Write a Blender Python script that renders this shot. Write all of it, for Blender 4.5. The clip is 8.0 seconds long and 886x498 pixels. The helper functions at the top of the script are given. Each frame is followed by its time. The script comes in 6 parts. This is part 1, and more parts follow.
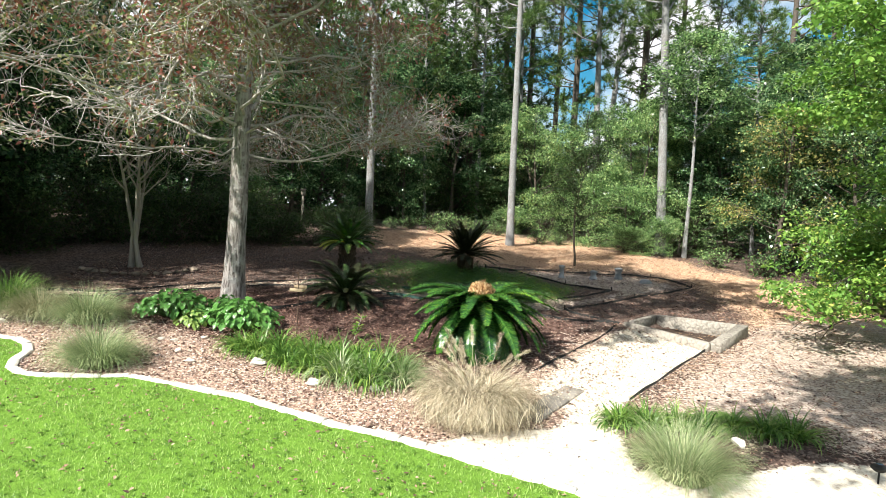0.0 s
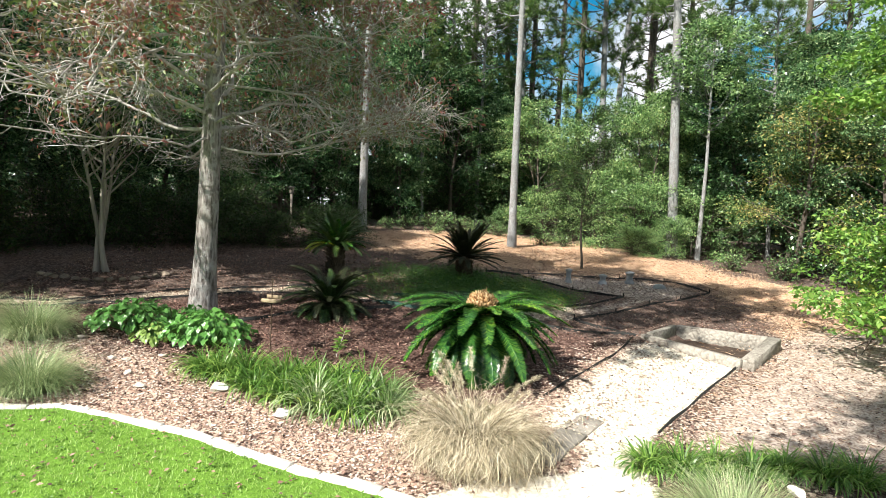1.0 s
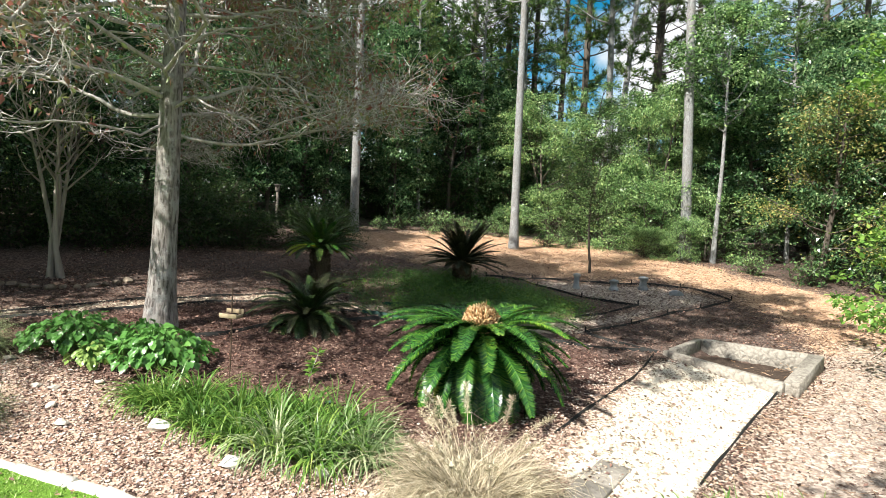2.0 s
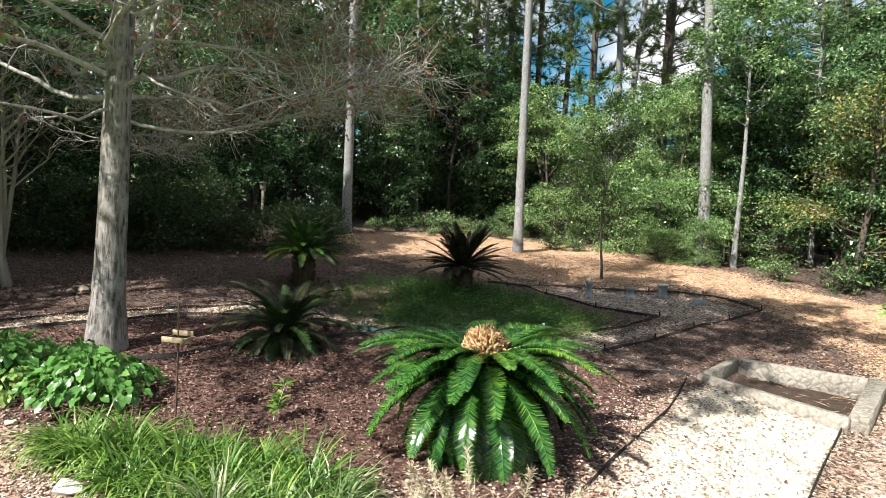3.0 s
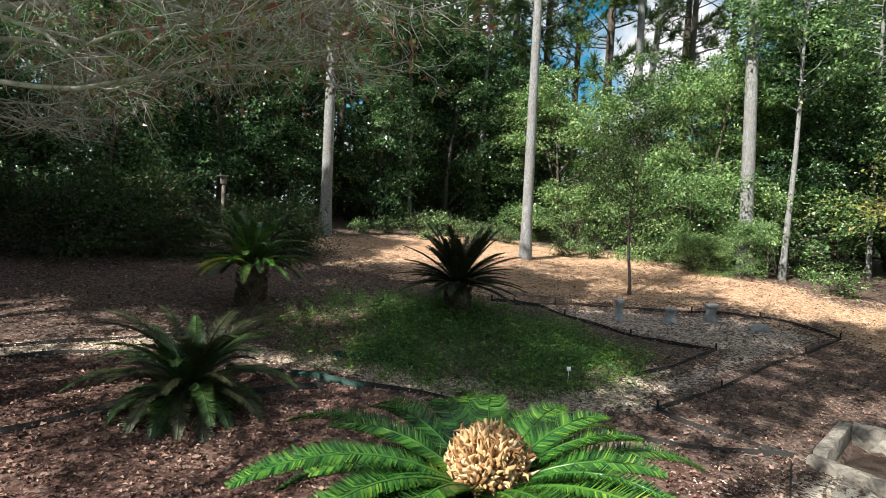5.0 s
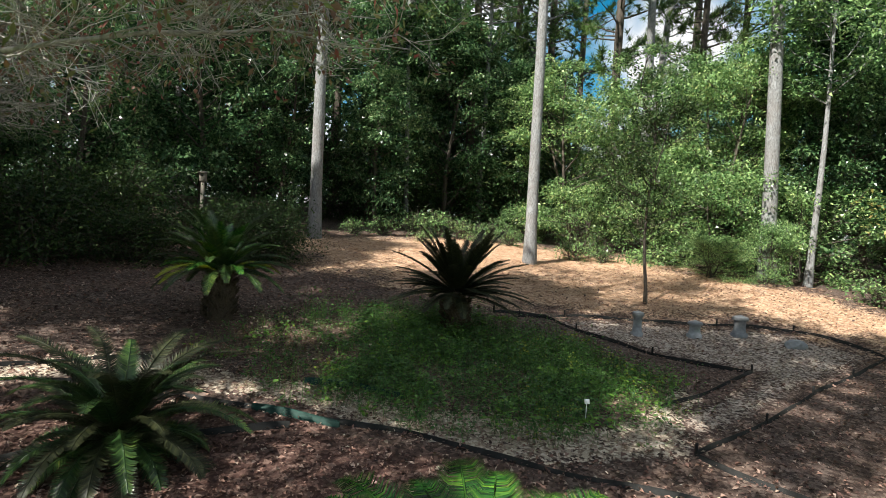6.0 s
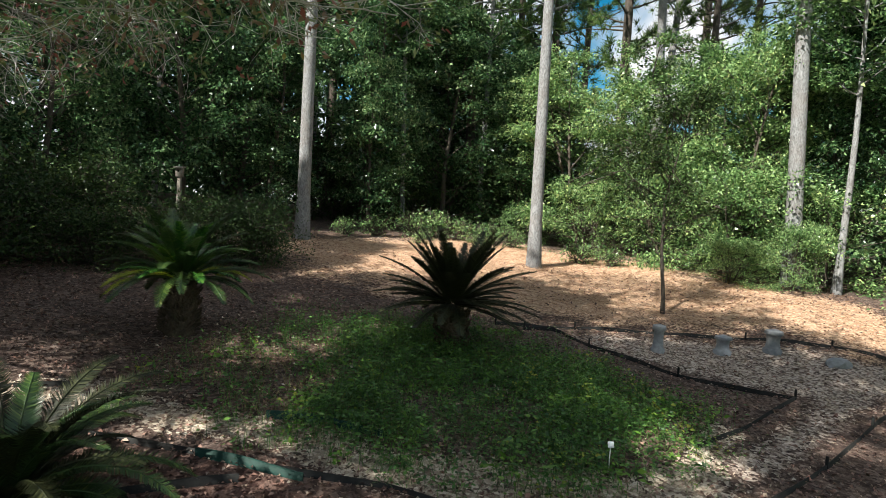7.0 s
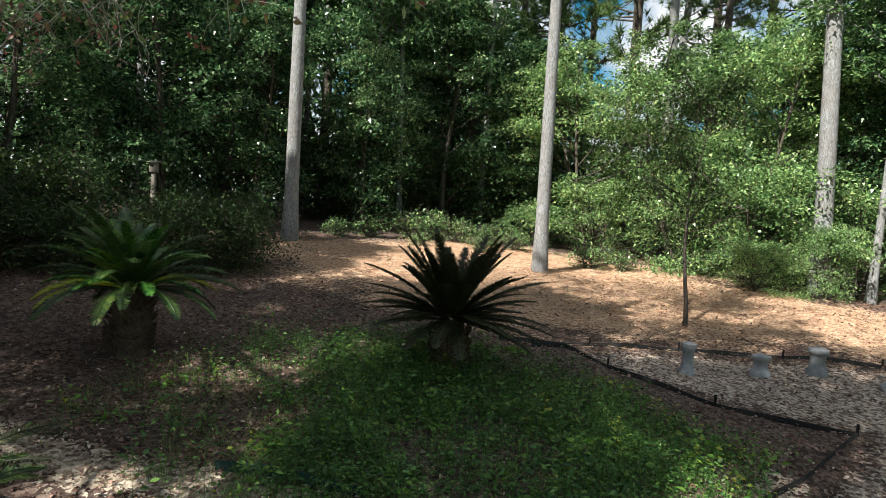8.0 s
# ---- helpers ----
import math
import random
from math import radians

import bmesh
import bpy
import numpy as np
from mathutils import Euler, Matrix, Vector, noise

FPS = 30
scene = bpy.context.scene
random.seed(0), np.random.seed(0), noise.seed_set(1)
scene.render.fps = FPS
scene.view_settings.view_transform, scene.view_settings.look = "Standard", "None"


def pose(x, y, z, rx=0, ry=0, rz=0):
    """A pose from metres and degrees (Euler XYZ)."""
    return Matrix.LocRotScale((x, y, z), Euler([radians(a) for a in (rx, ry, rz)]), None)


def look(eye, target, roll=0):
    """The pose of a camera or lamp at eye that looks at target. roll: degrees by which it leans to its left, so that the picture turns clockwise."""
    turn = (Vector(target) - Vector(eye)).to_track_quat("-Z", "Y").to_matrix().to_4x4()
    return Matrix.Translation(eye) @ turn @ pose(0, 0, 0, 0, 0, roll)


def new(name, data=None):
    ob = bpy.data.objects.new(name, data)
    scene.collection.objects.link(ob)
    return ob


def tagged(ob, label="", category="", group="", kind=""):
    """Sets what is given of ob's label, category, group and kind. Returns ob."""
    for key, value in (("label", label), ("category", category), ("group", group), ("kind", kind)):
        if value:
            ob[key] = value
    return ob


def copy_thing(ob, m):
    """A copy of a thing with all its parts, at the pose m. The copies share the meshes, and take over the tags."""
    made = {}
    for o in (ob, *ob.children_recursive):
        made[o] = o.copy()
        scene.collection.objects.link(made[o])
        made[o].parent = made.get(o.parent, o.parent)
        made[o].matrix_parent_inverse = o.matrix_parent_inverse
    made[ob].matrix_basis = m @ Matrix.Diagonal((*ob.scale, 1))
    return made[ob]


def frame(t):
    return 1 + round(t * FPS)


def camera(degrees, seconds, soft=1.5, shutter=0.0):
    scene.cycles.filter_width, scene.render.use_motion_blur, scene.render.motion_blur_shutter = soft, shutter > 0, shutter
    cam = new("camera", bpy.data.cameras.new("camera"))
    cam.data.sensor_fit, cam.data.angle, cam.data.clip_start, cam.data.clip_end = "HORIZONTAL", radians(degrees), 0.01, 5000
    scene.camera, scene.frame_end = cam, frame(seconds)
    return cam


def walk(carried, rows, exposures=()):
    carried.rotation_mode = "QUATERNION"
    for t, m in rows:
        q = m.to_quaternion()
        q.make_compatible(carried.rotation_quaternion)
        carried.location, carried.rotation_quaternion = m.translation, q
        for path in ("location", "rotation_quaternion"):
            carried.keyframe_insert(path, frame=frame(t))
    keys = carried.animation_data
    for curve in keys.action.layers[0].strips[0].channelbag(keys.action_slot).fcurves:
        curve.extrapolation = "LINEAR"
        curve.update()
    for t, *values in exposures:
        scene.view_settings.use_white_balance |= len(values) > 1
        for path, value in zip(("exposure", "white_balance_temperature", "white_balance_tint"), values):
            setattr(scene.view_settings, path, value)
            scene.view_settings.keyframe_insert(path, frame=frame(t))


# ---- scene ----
cam = camera(73.7, 8.0, soft=0.65)
METRES, EYE, TILT, LEAN, TURN = 12.0, 3.0, -2.2, -1.8, 0.0
EXPOSURE = 1.43
ROWS = [
    (0.0, 0.0000, 0.0000, 0.0000, 0.024, -1.111, -1.380),
    (0.5, 0.0032, 0.0637, 0.0020, 0.015, -1.135, -1.376),
    (1.0, 0.0069, 0.1286, 0.0049, 0.004, -1.159, -1.373),
    (1.5, 0.0130, 0.1956, 0.0067, 0.006, -1.159, -1.380),
    (3.0, 0.0220, 0.4012, 0.0140, 0.085, -1.101, -1.426),
    (3.5, 0.0262, 0.4700, 0.0162, 0.118, -1.062, -1.460),
    (4.0, 0.0312, 0.5406, 0.0189, 0.155, -1.024, -1.527),
    (4.5, 0.0355, 0.6093, 0.0209, 0.190, -1.020, -1.618),
    (6.0, 0.0453, 0.7844, 0.0305, 0.291, -1.060, -1.916),
    (6.5, 0.0480, 0.8373, 0.0329, 0.318, -1.081, -2.017),
    (7.0, 0.0515, 0.8900, 0.0348, 0.334, -1.097, -2.118),
    (7.5, 0.0533, 0.9419, 0.0371, 0.346, -1.103, -2.219),
    (8.0, 0.0542, 0.9930, 0.0392, 0.353, -1.101, -2.321),
]
walk(cam, [(t, pose(-0.065, 0, EYE, TILT, LEAN, TURN) @ pose(METRES * x, METRES * y, METRES * z, 90 + pitch, roll, yaw)) for t, x, y, z, yaw, pitch, roll in ROWS],
     exposures=[(0.0, EXPOSURE), (1.5, EXPOSURE - 0.02), (3.5, EXPOSURE - 0.1), (6.0, EXPOSURE - 0.17), (8.0, EXPOSURE - 0.17)])

# ---- light ----
SUN_AZIMUTH, SUN_HEIGHT = 225.0, 44.0
sun_way = Vector((math.sin(radians(SUN_AZIMUTH)) * math.cos(radians(SUN_HEIGHT)),
                  math.cos(radians(SUN_AZIMUTH)) * math.cos(radians(SUN_HEIGHT)), math.sin(radians(SUN_HEIGHT))))
sun = new("sun", bpy.data.lights.new("sun", "SUN"))
sun.data.energy, sun.data.angle, sun.data.color = 5.0, radians(0.55), (1.0, 0.97, 0.87)
sun.matrix_world = look(sun_way * 60, (0, 0, 0))

world = bpy.data.worlds.new("sky")
scene.world = world
world.use_nodes = True
wn, wl = world.node_tree.nodes, world.node_tree.links
wn.clear()
w_out, w_bg = wn.new("ShaderNodeOutputWorld"), wn.new("ShaderNodeBackground")
w_sky = wn.new("ShaderNodeTexSky")
w_sky.sky_type, w_sky.sun_disc = "NISHITA", False
w_sky.sun_elevation, w_sky.sun_rotation = radians(SUN_HEIGHT), radians(SUN_AZIMUTH)
w_co, w_noise, w_ramp, w_mix = (wn.new("ShaderNodeTexCoord"), wn.new("ShaderNodeTexNoise"),
                                wn.new("ShaderNodeValToRGB"), wn.new("ShaderNodeMixRGB"))
w_noise.noise_dimensions = "4D"
w_noise.inputs["W"].default_value = 4.2
w_noise.inputs["Scale"].default_value, w_noise.inputs["Detail"].default_value = 4.0, 6.0
w_ramp.color_ramp.elements[0].position, w_ramp.color_ramp.elements[1].position = 0.43, 0.52
w_mix.inputs[2].default_value = (16.0, 16.2, 16.6, 1)
w_bg.inputs["Strength"].default_value = 0.027
wl.new(w_co.outputs["Generated"], w_noise.inputs["Vector"])
wl.new(w_noise.outputs["Fac"], w_ramp.inputs["Fac"])
wl.new(w_ramp.outputs["Color"], w_mix.inputs[0])
w_hue = wn.new("ShaderNodeHueSaturation")
w_hue.inputs["Hue"].default_value, w_hue.inputs["Saturation"].default_value, w_hue.inputs["Value"].default_value = 0.476, 1.6, 1.85
wl.new(w_sky.outputs["Color"], w_hue.inputs["Color"])
wl.new(w_hue.outputs["Color"], w_mix.inputs[1])
wl.new(w_mix.outputs["Color"], w_bg.inputs["Color"])
wl.new(w_bg.outputs["Background"], w_out.inputs["Surface"])


# ---- materials ----
class Nodes:
    """A small wrapper to write node materials in few lines."""

    def __init__(self, name):
        self.mat = bpy.data.materials.new(name)
        self.mat.use_nodes = True
        self.tree = self.mat.node_tree
        self.tree.nodes.clear()
        self.out = self.add("ShaderNodeOutputMaterial")

    def add(self, kind, **values):
        node = self.tree.nodes.new(kind)
        for key, value in values.items():
            node.inputs[key.replace("_", " ")].default_value = value
        return node

    def link(self, a, b):
        self.tree.links.new(a, b)

    def coords(self):
        return self.add("ShaderNodeTexCoord").outputs["Object"]

    def place(self):
        return self.add("ShaderNodeNewGeometry").outputs["Position"]

    def noise(self, scale, detail=4.0, rough=0.6, vector=None):
        n = self.add("ShaderNodeTexNoise", Scale=scale, Detail=detail, Roughness=rough)
        if vector is not None:
            self.link(vector, n.inputs["Vector"])
        return n.outputs["Fac"]

    def ramp(self, fac, stops):
        r = self.add("ShaderNodeValToRGB")
        ramp = r.color_ramp
        while len(ramp.elements) < len(stops):
            ramp.elements.new(0.5)
        for e, (p, c) in zip(ramp.elements, stops):
            e.position, e.color = p, (*c, 1)
        self.link(fac, r.inputs["Fac"])
        return r.outputs["Color"]

    def mix(self, fac, a, b, mode="MIX"):
        m = self.add("ShaderNodeMixRGB")
        m.blend_type = mode
        for socket, v in zip(m.inputs, (fac, a, b)):
            if isinstance(v, (int, float)):
                socket.default_value = v
            elif isinstance(v, tuple):
                socket.default_value = (*v, 1)
            else:
                self.link(v, socket)
        return m.outputs["Color"]

    def math(self, op, a, b=0.0):
        m = self.add("ShaderNodeMath")
        m.operation = op
        for socket, v in zip(m.inputs, (a, b)):
            if isinstance(v, (int, float)):
                socket.default_value = v
            else:
                self.link(v, socket)
        return m.outputs[0]

    def bump(self, height, strength=0.5, distance=0.02):
        b = self.add("ShaderNodeBump", Strength=strength, Distance=distance)
        self.link(height, b.inputs["Height"])
        return b.outputs["Normal"]

    def surface(self, color, rough=0.8, normal=None, glow=0.0, spec=0.5):
        p = self.add("ShaderNodeBsdfPrincipled")
        p.inputs["Specular IOR Level"].default_value = spec
        for key, v in (("Base Color", color), ("Roughness", rough)):
            if isinstance(v, tuple):
                p.inputs[key].default_value = (*v, 1)
            elif isinstance(v, (int, float)):
                p.inputs[key].default_value = v
            else:
                self.link(v, p.inputs[key])
        if normal is not None:
            self.link(normal, p.inputs["Normal"])
        if glow:
            t = self.add("ShaderNodeBsdfTranslucent")
            if isinstance(color, tuple):
                t.inputs["Color"].default_value = (*color, 1)
            else:
                self.link(color, t.inputs["Color"])
            m = self.add("ShaderNodeMixShader", Fac=glow)
            self.link(p.outputs[0], m.inputs[1])
            self.link(t.outputs[0], m.inputs[2])
            self.link(m.outputs[0], self.out.inputs["Surface"])
        else:
            self.link(p.outputs[0], self.out.inputs["Surface"])
        return self.mat


def leaf_material(name, stops, rough=0.45, glow=0.3, spec=0.5):
    n = Nodes(name)
    rnd = n.add("ShaderNodeNewGeometry").outputs["Random Per Island"]
    big = n.noise(0.8, 3.0, vector=n.place())
    own = n.math("MULTIPLY", n.math("SUBTRACT", n.add("ShaderNodeObjectInfo").outputs["Random"], 0.5), 0.22)
    fac = n.math("ADD", n.math("MULTIPLY", rnd, 0.75), n.math("MULTIPLY", n.math("SUBTRACT", big, 0.3), 0.6))
    return n.surface(n.ramp(n.math("ADD", fac, own), stops), rough, None, glow, spec)


def bark_material(name, dark, light, scale=6.0, stretch=0.25, lichen=None, strength=0.8):
    n = Nodes(name)
    m = n.add("ShaderNodeMapping")
    m.inputs["Scale"].default_value = (1, 1, stretch)
    n.link(n.coords(), m.inputs["Vector"])
    v = m.outputs["Vector"]
    vor = n.add("ShaderNodeTexVoronoi", Scale=scale * 2.2)
    vor.feature = "DISTANCE_TO_EDGE"
    n.link(v, vor.inputs["Vector"])
    fine = n.noise(scale * 5, 6.0, 0.7, v)
    ridge = n.math("MULTIPLY", vor.outputs["Distance"], 2.0)
    h = n.math("ADD", n.math("MINIMUM", ridge, 0.6), n.math("MULTIPLY", fine, 0.6))
    col = n.ramp(h, ((0.2, dark), (0.75, light)))
    blotch = n.noise(1.6, 5.0, 0.65, n.coords())
    col = n.mix(n.ramp(blotch, ((0.42, (0, 0, 0)), (0.62, (1, 1, 1)))), col, lichen or light)
    col = n.mix(0.55, col, n.ramp(fine, ((0.3, dark), (0.7, light))))
    return n.surface(col, 0.9, n.bump(h, strength, 0.03), spec=0.2)


def oak_bark():
    """Pale grey bark: long shallow ridges, darker furrows and round lichen patches."""
    n = Nodes("oak bark")
    co = n.coords()
    m = n.add("ShaderNodeMapping")
    m.inputs["Scale"].default_value = (1, 1, 0.16)
    n.link(co, m.inputs["Vector"])
    ridge = n.noise(22.0, 5.0, 0.62, m.outputs["Vector"])
    fine, patch, wide = n.noise(60.0, 5.0, 0.7, co), n.noise(5.5, 4.0, 0.6, co), n.noise(1.1, 3.0, 0.6, co)
    col = n.ramp(ridge, ((0.36, (0.045, 0.039, 0.036)), (0.5, (0.19, 0.17, 0.165)), (0.66, (0.32, 0.298, 0.287))))
    col = n.mix(n.ramp(patch, ((0.5, (0, 0, 0)), (0.6, (0.75, 0.75, 0.75)))), col, n.ramp(fine, ((0.3, (0.21, 0.205, 0.2)), (0.7, (0.39, 0.385, 0.38)))))
    col = n.mix(n.ramp(wide, ((0.45, (0, 0, 0)), (0.7, (0.5, 0.5, 0.5)))), col, (0.17, 0.15, 0.12))
    h = n.math("ADD", n.math("MULTIPLY", ridge, 0.8), n.math("MULTIPLY", fine, 0.25))
    return n.surface(col, 0.92, n.bump(h, 1.0, 0.035), spec=0.15)


def plain_material(name, dark, light, scale=20.0, rough=0.8, strength=0.4, spec=0.4):
    n = Nodes(name)
    co = n.coords()
    a, b = n.noise(scale, 6.0, 0.65, co), n.noise(scale * 0.13, 3.0, 0.6, co)
    rnd = n.add("ShaderNodeObjectInfo").outputs["Random"]
    fac = n.math("ADD", n.math("MULTIPLY", a, 0.6), n.math("MULTIPLY", b, 0.4))
    fac = n.math("ADD", fac, n.math("MULTIPLY", n.math("SUBTRACT", rnd, 0.5), 0.25))
    return n.surface(n.ramp(fac, ((0.3, dark), (0.7, light))), rough, n.bump(a, strength, 0.01), spec=spec)


def island_material(name, stops, rough=0.85, glow=0.0, spec=0.3):
    n = Nodes(name)
    rnd = n.add("ShaderNodeNewGeometry").outputs["Random Per Island"]
    fine = n.noise(60.0, 3.0, vector=n.place())
    fac = n.math("ADD", n.math("MULTIPLY", rnd, 0.8), n.math("MULTIPLY", fine, 0.2))
    return n.surface(n.ramp(fac, stops), rough, None, glow, spec)


def pine_bark(name, dark, light):
    """Grey pine bark: flat upright plates, narrow dark furrows and rusty patches low down."""
    n = Nodes(name)
    co = n.coords()
    m = n.add("ShaderNodeMapping")
    m.inputs["Scale"].default_value = (1, 1, 0.3)
    n.link(co, m.inputs["Vector"])
    warp = n.add("ShaderNodeTexNoise", Scale=7.0, Detail=3.0)
    n.link(m.outputs["Vector"], warp.inputs["Vector"])
    bent = n.mix(0.22, m.outputs["Vector"], warp.outputs["Color"], "LINEAR_LIGHT")
    vor = n.add("ShaderNodeTexVoronoi", Scale=13.0)
    vor.feature = "DISTANCE_TO_EDGE"
    n.link(bent, vor.inputs["Vector"])
    furrow = n.math("MINIMUM", n.math("MULTIPLY", vor.outputs["Distance"], 5.0), 1.0)
    fine, wide = n.noise(48.0, 6.0, 0.7, m.outputs["Vector"]), n.noise(1.7, 4.0, 0.6, co)
    plate = n.math("ADD", n.math("MULTIPLY", furrow, 0.2), n.math("MULTIPLY", fine, 0.85))
    col = n.ramp(plate, ((0.3, dark), (0.62, light), (0.85, tuple(min(0.6, 1.25 * c) for c in light))))
    col = n.mix(n.ramp(wide, ((0.46, (0, 0, 0)), (0.68, (0.42, 0.42, 0.42)))), col, (0.14, 0.11, 0.095))
    return n.surface(col, 0.92, n.bump(plate, 0.7, 0.02), spec=0.15)


M_OAK_BARK = oak_bark()
M_PINE_BARK = pine_bark("pine bark", (0.092, 0.09, 0.09), (0.25, 0.255, 0.262))
M_LIMB = bark_material("pale limb bark", (0.12, 0.105, 0.095), (0.43, 0.40, 0.38), 5.0, 0.2, (0.52, 0.495, 0.475), 0.5)
M_DARK_BARK = bark_material("dark bark", (0.03, 0.025, 0.02), (0.12, 0.10, 0.085), 6.0, 0.25)
M_SMOOTH_BARK = bark_material("smooth pale bark", (0.13, 0.115, 0.10), (0.33, 0.30, 0.27), 2.5, 0.12, (0.27, 0.235, 0.205), 0.3)
M_TWIG = island_material("twig", ((0.0, (0.07, 0.058, 0.055)), (0.35, (0.30, 0.265, 0.255)), (0.65, (0.6, 0.56, 0.55)), (1.0, (0.82, 0.79, 0.78))))
M_OAK_LEAF = leaf_material("oak leaf", ((0.1, (0.09, 0.14, 0.045)), (0.35, (0.2, 0.24, 0.085)), (0.52, (0.25, 0.17, 0.11)),
                                        (0.72, (0.21, 0.10, 0.08)), (0.9, (0.27, 0.07, 0.055)), (0.95, (0.28, 0.28, 0.10)), (1.0, (0.6, 0.5, 0.34))), 0.4, 0.38)
M_HOLLY_LEAF = leaf_material("glossy leaf", ((0.1, (0.014, 0.042, 0.017)), (0.5, (0.06, 0.132, 0.055)), (0.8, (0.19, 0.315, 0.135)),
                                             (1.0, (0.42, 0.5, 0.26))), 0.25, 0.34)
M_WOOD_LEAF = leaf_material("woodland leaf", ((0.2, (0.03, 0.075, 0.026)), (0.5, (0.14, 0.26, 0.093)), (0.8, (0.33, 0.49, 0.195)),
                                              (1.0, (0.5, 0.53, 0.22))), 0.3, 0.4)
M_BRIGHT_LEAF = leaf_material("bright leaf", ((0.1, (0.05, 0.13, 0.02)), (0.5, (0.13, 0.27, 0.045)), (0.85, (0.26, 0.41, 0.09)),
                                              (1.0, (0.46, 0.46, 0.11))), 0.4, 0.42)
M_SHRUB_LEAF = leaf_material("shrub leaf", ((0.1, (0.012, 0.028, 0.009)), (0.6, (0.034, 0.068, 0.019)), (1.0, (0.1, 0.14, 0.037))), 0.5, 0.3, 0.25)
M_TAN_LEAF = leaf_material("yellowing leaf", ((0.1, (0.08, 0.14, 0.03)), (0.45, (0.18, 0.22, 0.05)), (0.7, (0.36, 0.30, 0.10)), (1.0, (0.52, 0.42, 0.2))), 0.6, 0.35)
M_NEEDLE = leaf_material("pine needle", ((0.1, (0.03, 0.075, 0.018)), (0.6, (0.08, 0.15, 0.03)), (1.0, (0.2, 0.24, 0.06))), 0.5, 0.25)
M_SAGO = leaf_material("sago frond", ((0.1, (0.007, 0.034, 0.010)), (0.45, (0.025, 0.095, 0.018)), (0.78, (0.072, 0.175, 0.025)),
                                      (1.0, (0.2, 0.3, 0.03))), 0.22, 0.15)
# two darker copies of the frond green, with the oak's shade put into the colour
M_SAGO_DEEP_SHADE = leaf_material("deep shade sago frond", ((0.1, (0.010, 0.014, 0.007)), (0.6, (0.026, 0.031, 0.013)), (1.0, (0.062, 0.066, 0.026))), 0.5, 0.1, 0.25)
M_SAGO_SHADE = leaf_material("shaded sago frond", ((0.1, (0.012, 0.03, 0.010)), (0.55, (0.028, 0.062, 0.018)), (0.9, (0.075, 0.115, 0.026)), (1.0, (0.17, 0.2, 0.045))), 0.32, 0.15, 0.4)
M_SAGO_YELLOW = leaf_material("yellowed frond", ((0.0, (0.16, 0.24, 0.02)), (1.0, (0.42, 0.42, 0.03))), 0.35, 0.25)
M_SAGO_TRUNK = bark_material("sago trunk", (0.025, 0.02, 0.015), (0.12, 0.09, 0.06), 9.0, 1.0)
M_CONE = island_material("woolly cone", ((0.0, (0.07, 0.035, 0.015)), (0.3, (0.25, 0.125, 0.05)), (0.65, (0.46, 0.30, 0.15)), (1.0, (0.66, 0.52, 0.33))))
M_LAWN = leaf_material("lawn grass", ((0.1, (0.11, 0.22, 0.035)), (0.5, (0.24, 0.405, 0.08)), (0.85, (0.36, 0.51, 0.15)),
                                       (1.0, (0.5, 0.54, 0.27))), 0.5, 0.35)
M_LIRIOPE = leaf_material("liriope blade", ((0.1, (0.045, 0.115, 0.018)), (0.6, (0.12, 0.245, 0.042)), (0.9, (0.25, 0.355, 0.08)),
                                            (1.0, (0.5, 0.46, 0.15))), 0.4, 0.35)
M_PALE_LIRIOPE = leaf_material("variegated blade", ((0.1, (0.08, 0.15, 0.04)), (0.6, (0.25, 0.33, 0.16)), (1.0, (0.5, 0.52, 0.34))), 0.4, 0.3)
M_FOUNTAIN = leaf_material("fountain grass blade", ((0.1, (0.10, 0.16, 0.06)), (0.6, (0.28, 0.36, 0.165)), (1.0, (0.58, 0.58, 0.38))), 0.5, 0.35)
M_TAN_GRASS = leaf_material("tan grass blade", ((0.1, (0.12, 0.14, 0.06)), (0.6, (0.33, 0.32, 0.19)), (1.0, (0.6, 0.55, 0.38))), 0.5, 0.35)
M_DRY_GRASS = leaf_material("dry grass blade", ((0.05, (0.11, 0.10, 0.05)), (0.25, (0.28, 0.23, 0.15)), (0.6, (0.58, 0.50, 0.37)), (1.0, (0.84, 0.78, 0.65))), 0.6, 0.3)
M_HOSTA = leaf_material("round leaf", ((0.1, (0.05, 0.14, 0.03)), (0.6, (0.09, 0.23, 0.05)), (1.0, (0.18, 0.34, 0.08))), 0.3, 0.3)
M_HOSTA_PALE = leaf_material("variegated leaf", ((0.1, (0.08, 0.17, 0.04)), (0.6, (0.22, 0.32, 0.08)), (1.0, (0.45, 0.5, 0.2))), 0.35, 0.25)
M_COVER = leaf_material("ground cover leaf", ((0.1, (0.026, 0.075, 0.02)), (0.5, (0.072, 0.175, 0.038)), (0.9, (0.15, 0.285, 0.055)), (1.0, (0.24, 0.3, 0.06))), 0.42, 0.35)
M_FRESH = leaf_material("fresh weed leaf", ((0.0, (0.08, 0.19, 0.025)), (1.0, (0.19, 0.33, 0.05))), 0.45, 0.4)
M_GOLD = leaf_material("yellowed weed leaf", ((0.0, (0.15, 0.22, 0.03)), (1.0, (0.36, 0.36, 0.05))), 0.5, 0.4)
M_DRY_WEED = leaf_material("dry weed stem", ((0.0, (0.10, 0.075, 0.035)), (0.6, (0.24, 0.19, 0.09)), (1.0, (0.38, 0.31, 0.17))), 0.7, 0.3, 0.2)
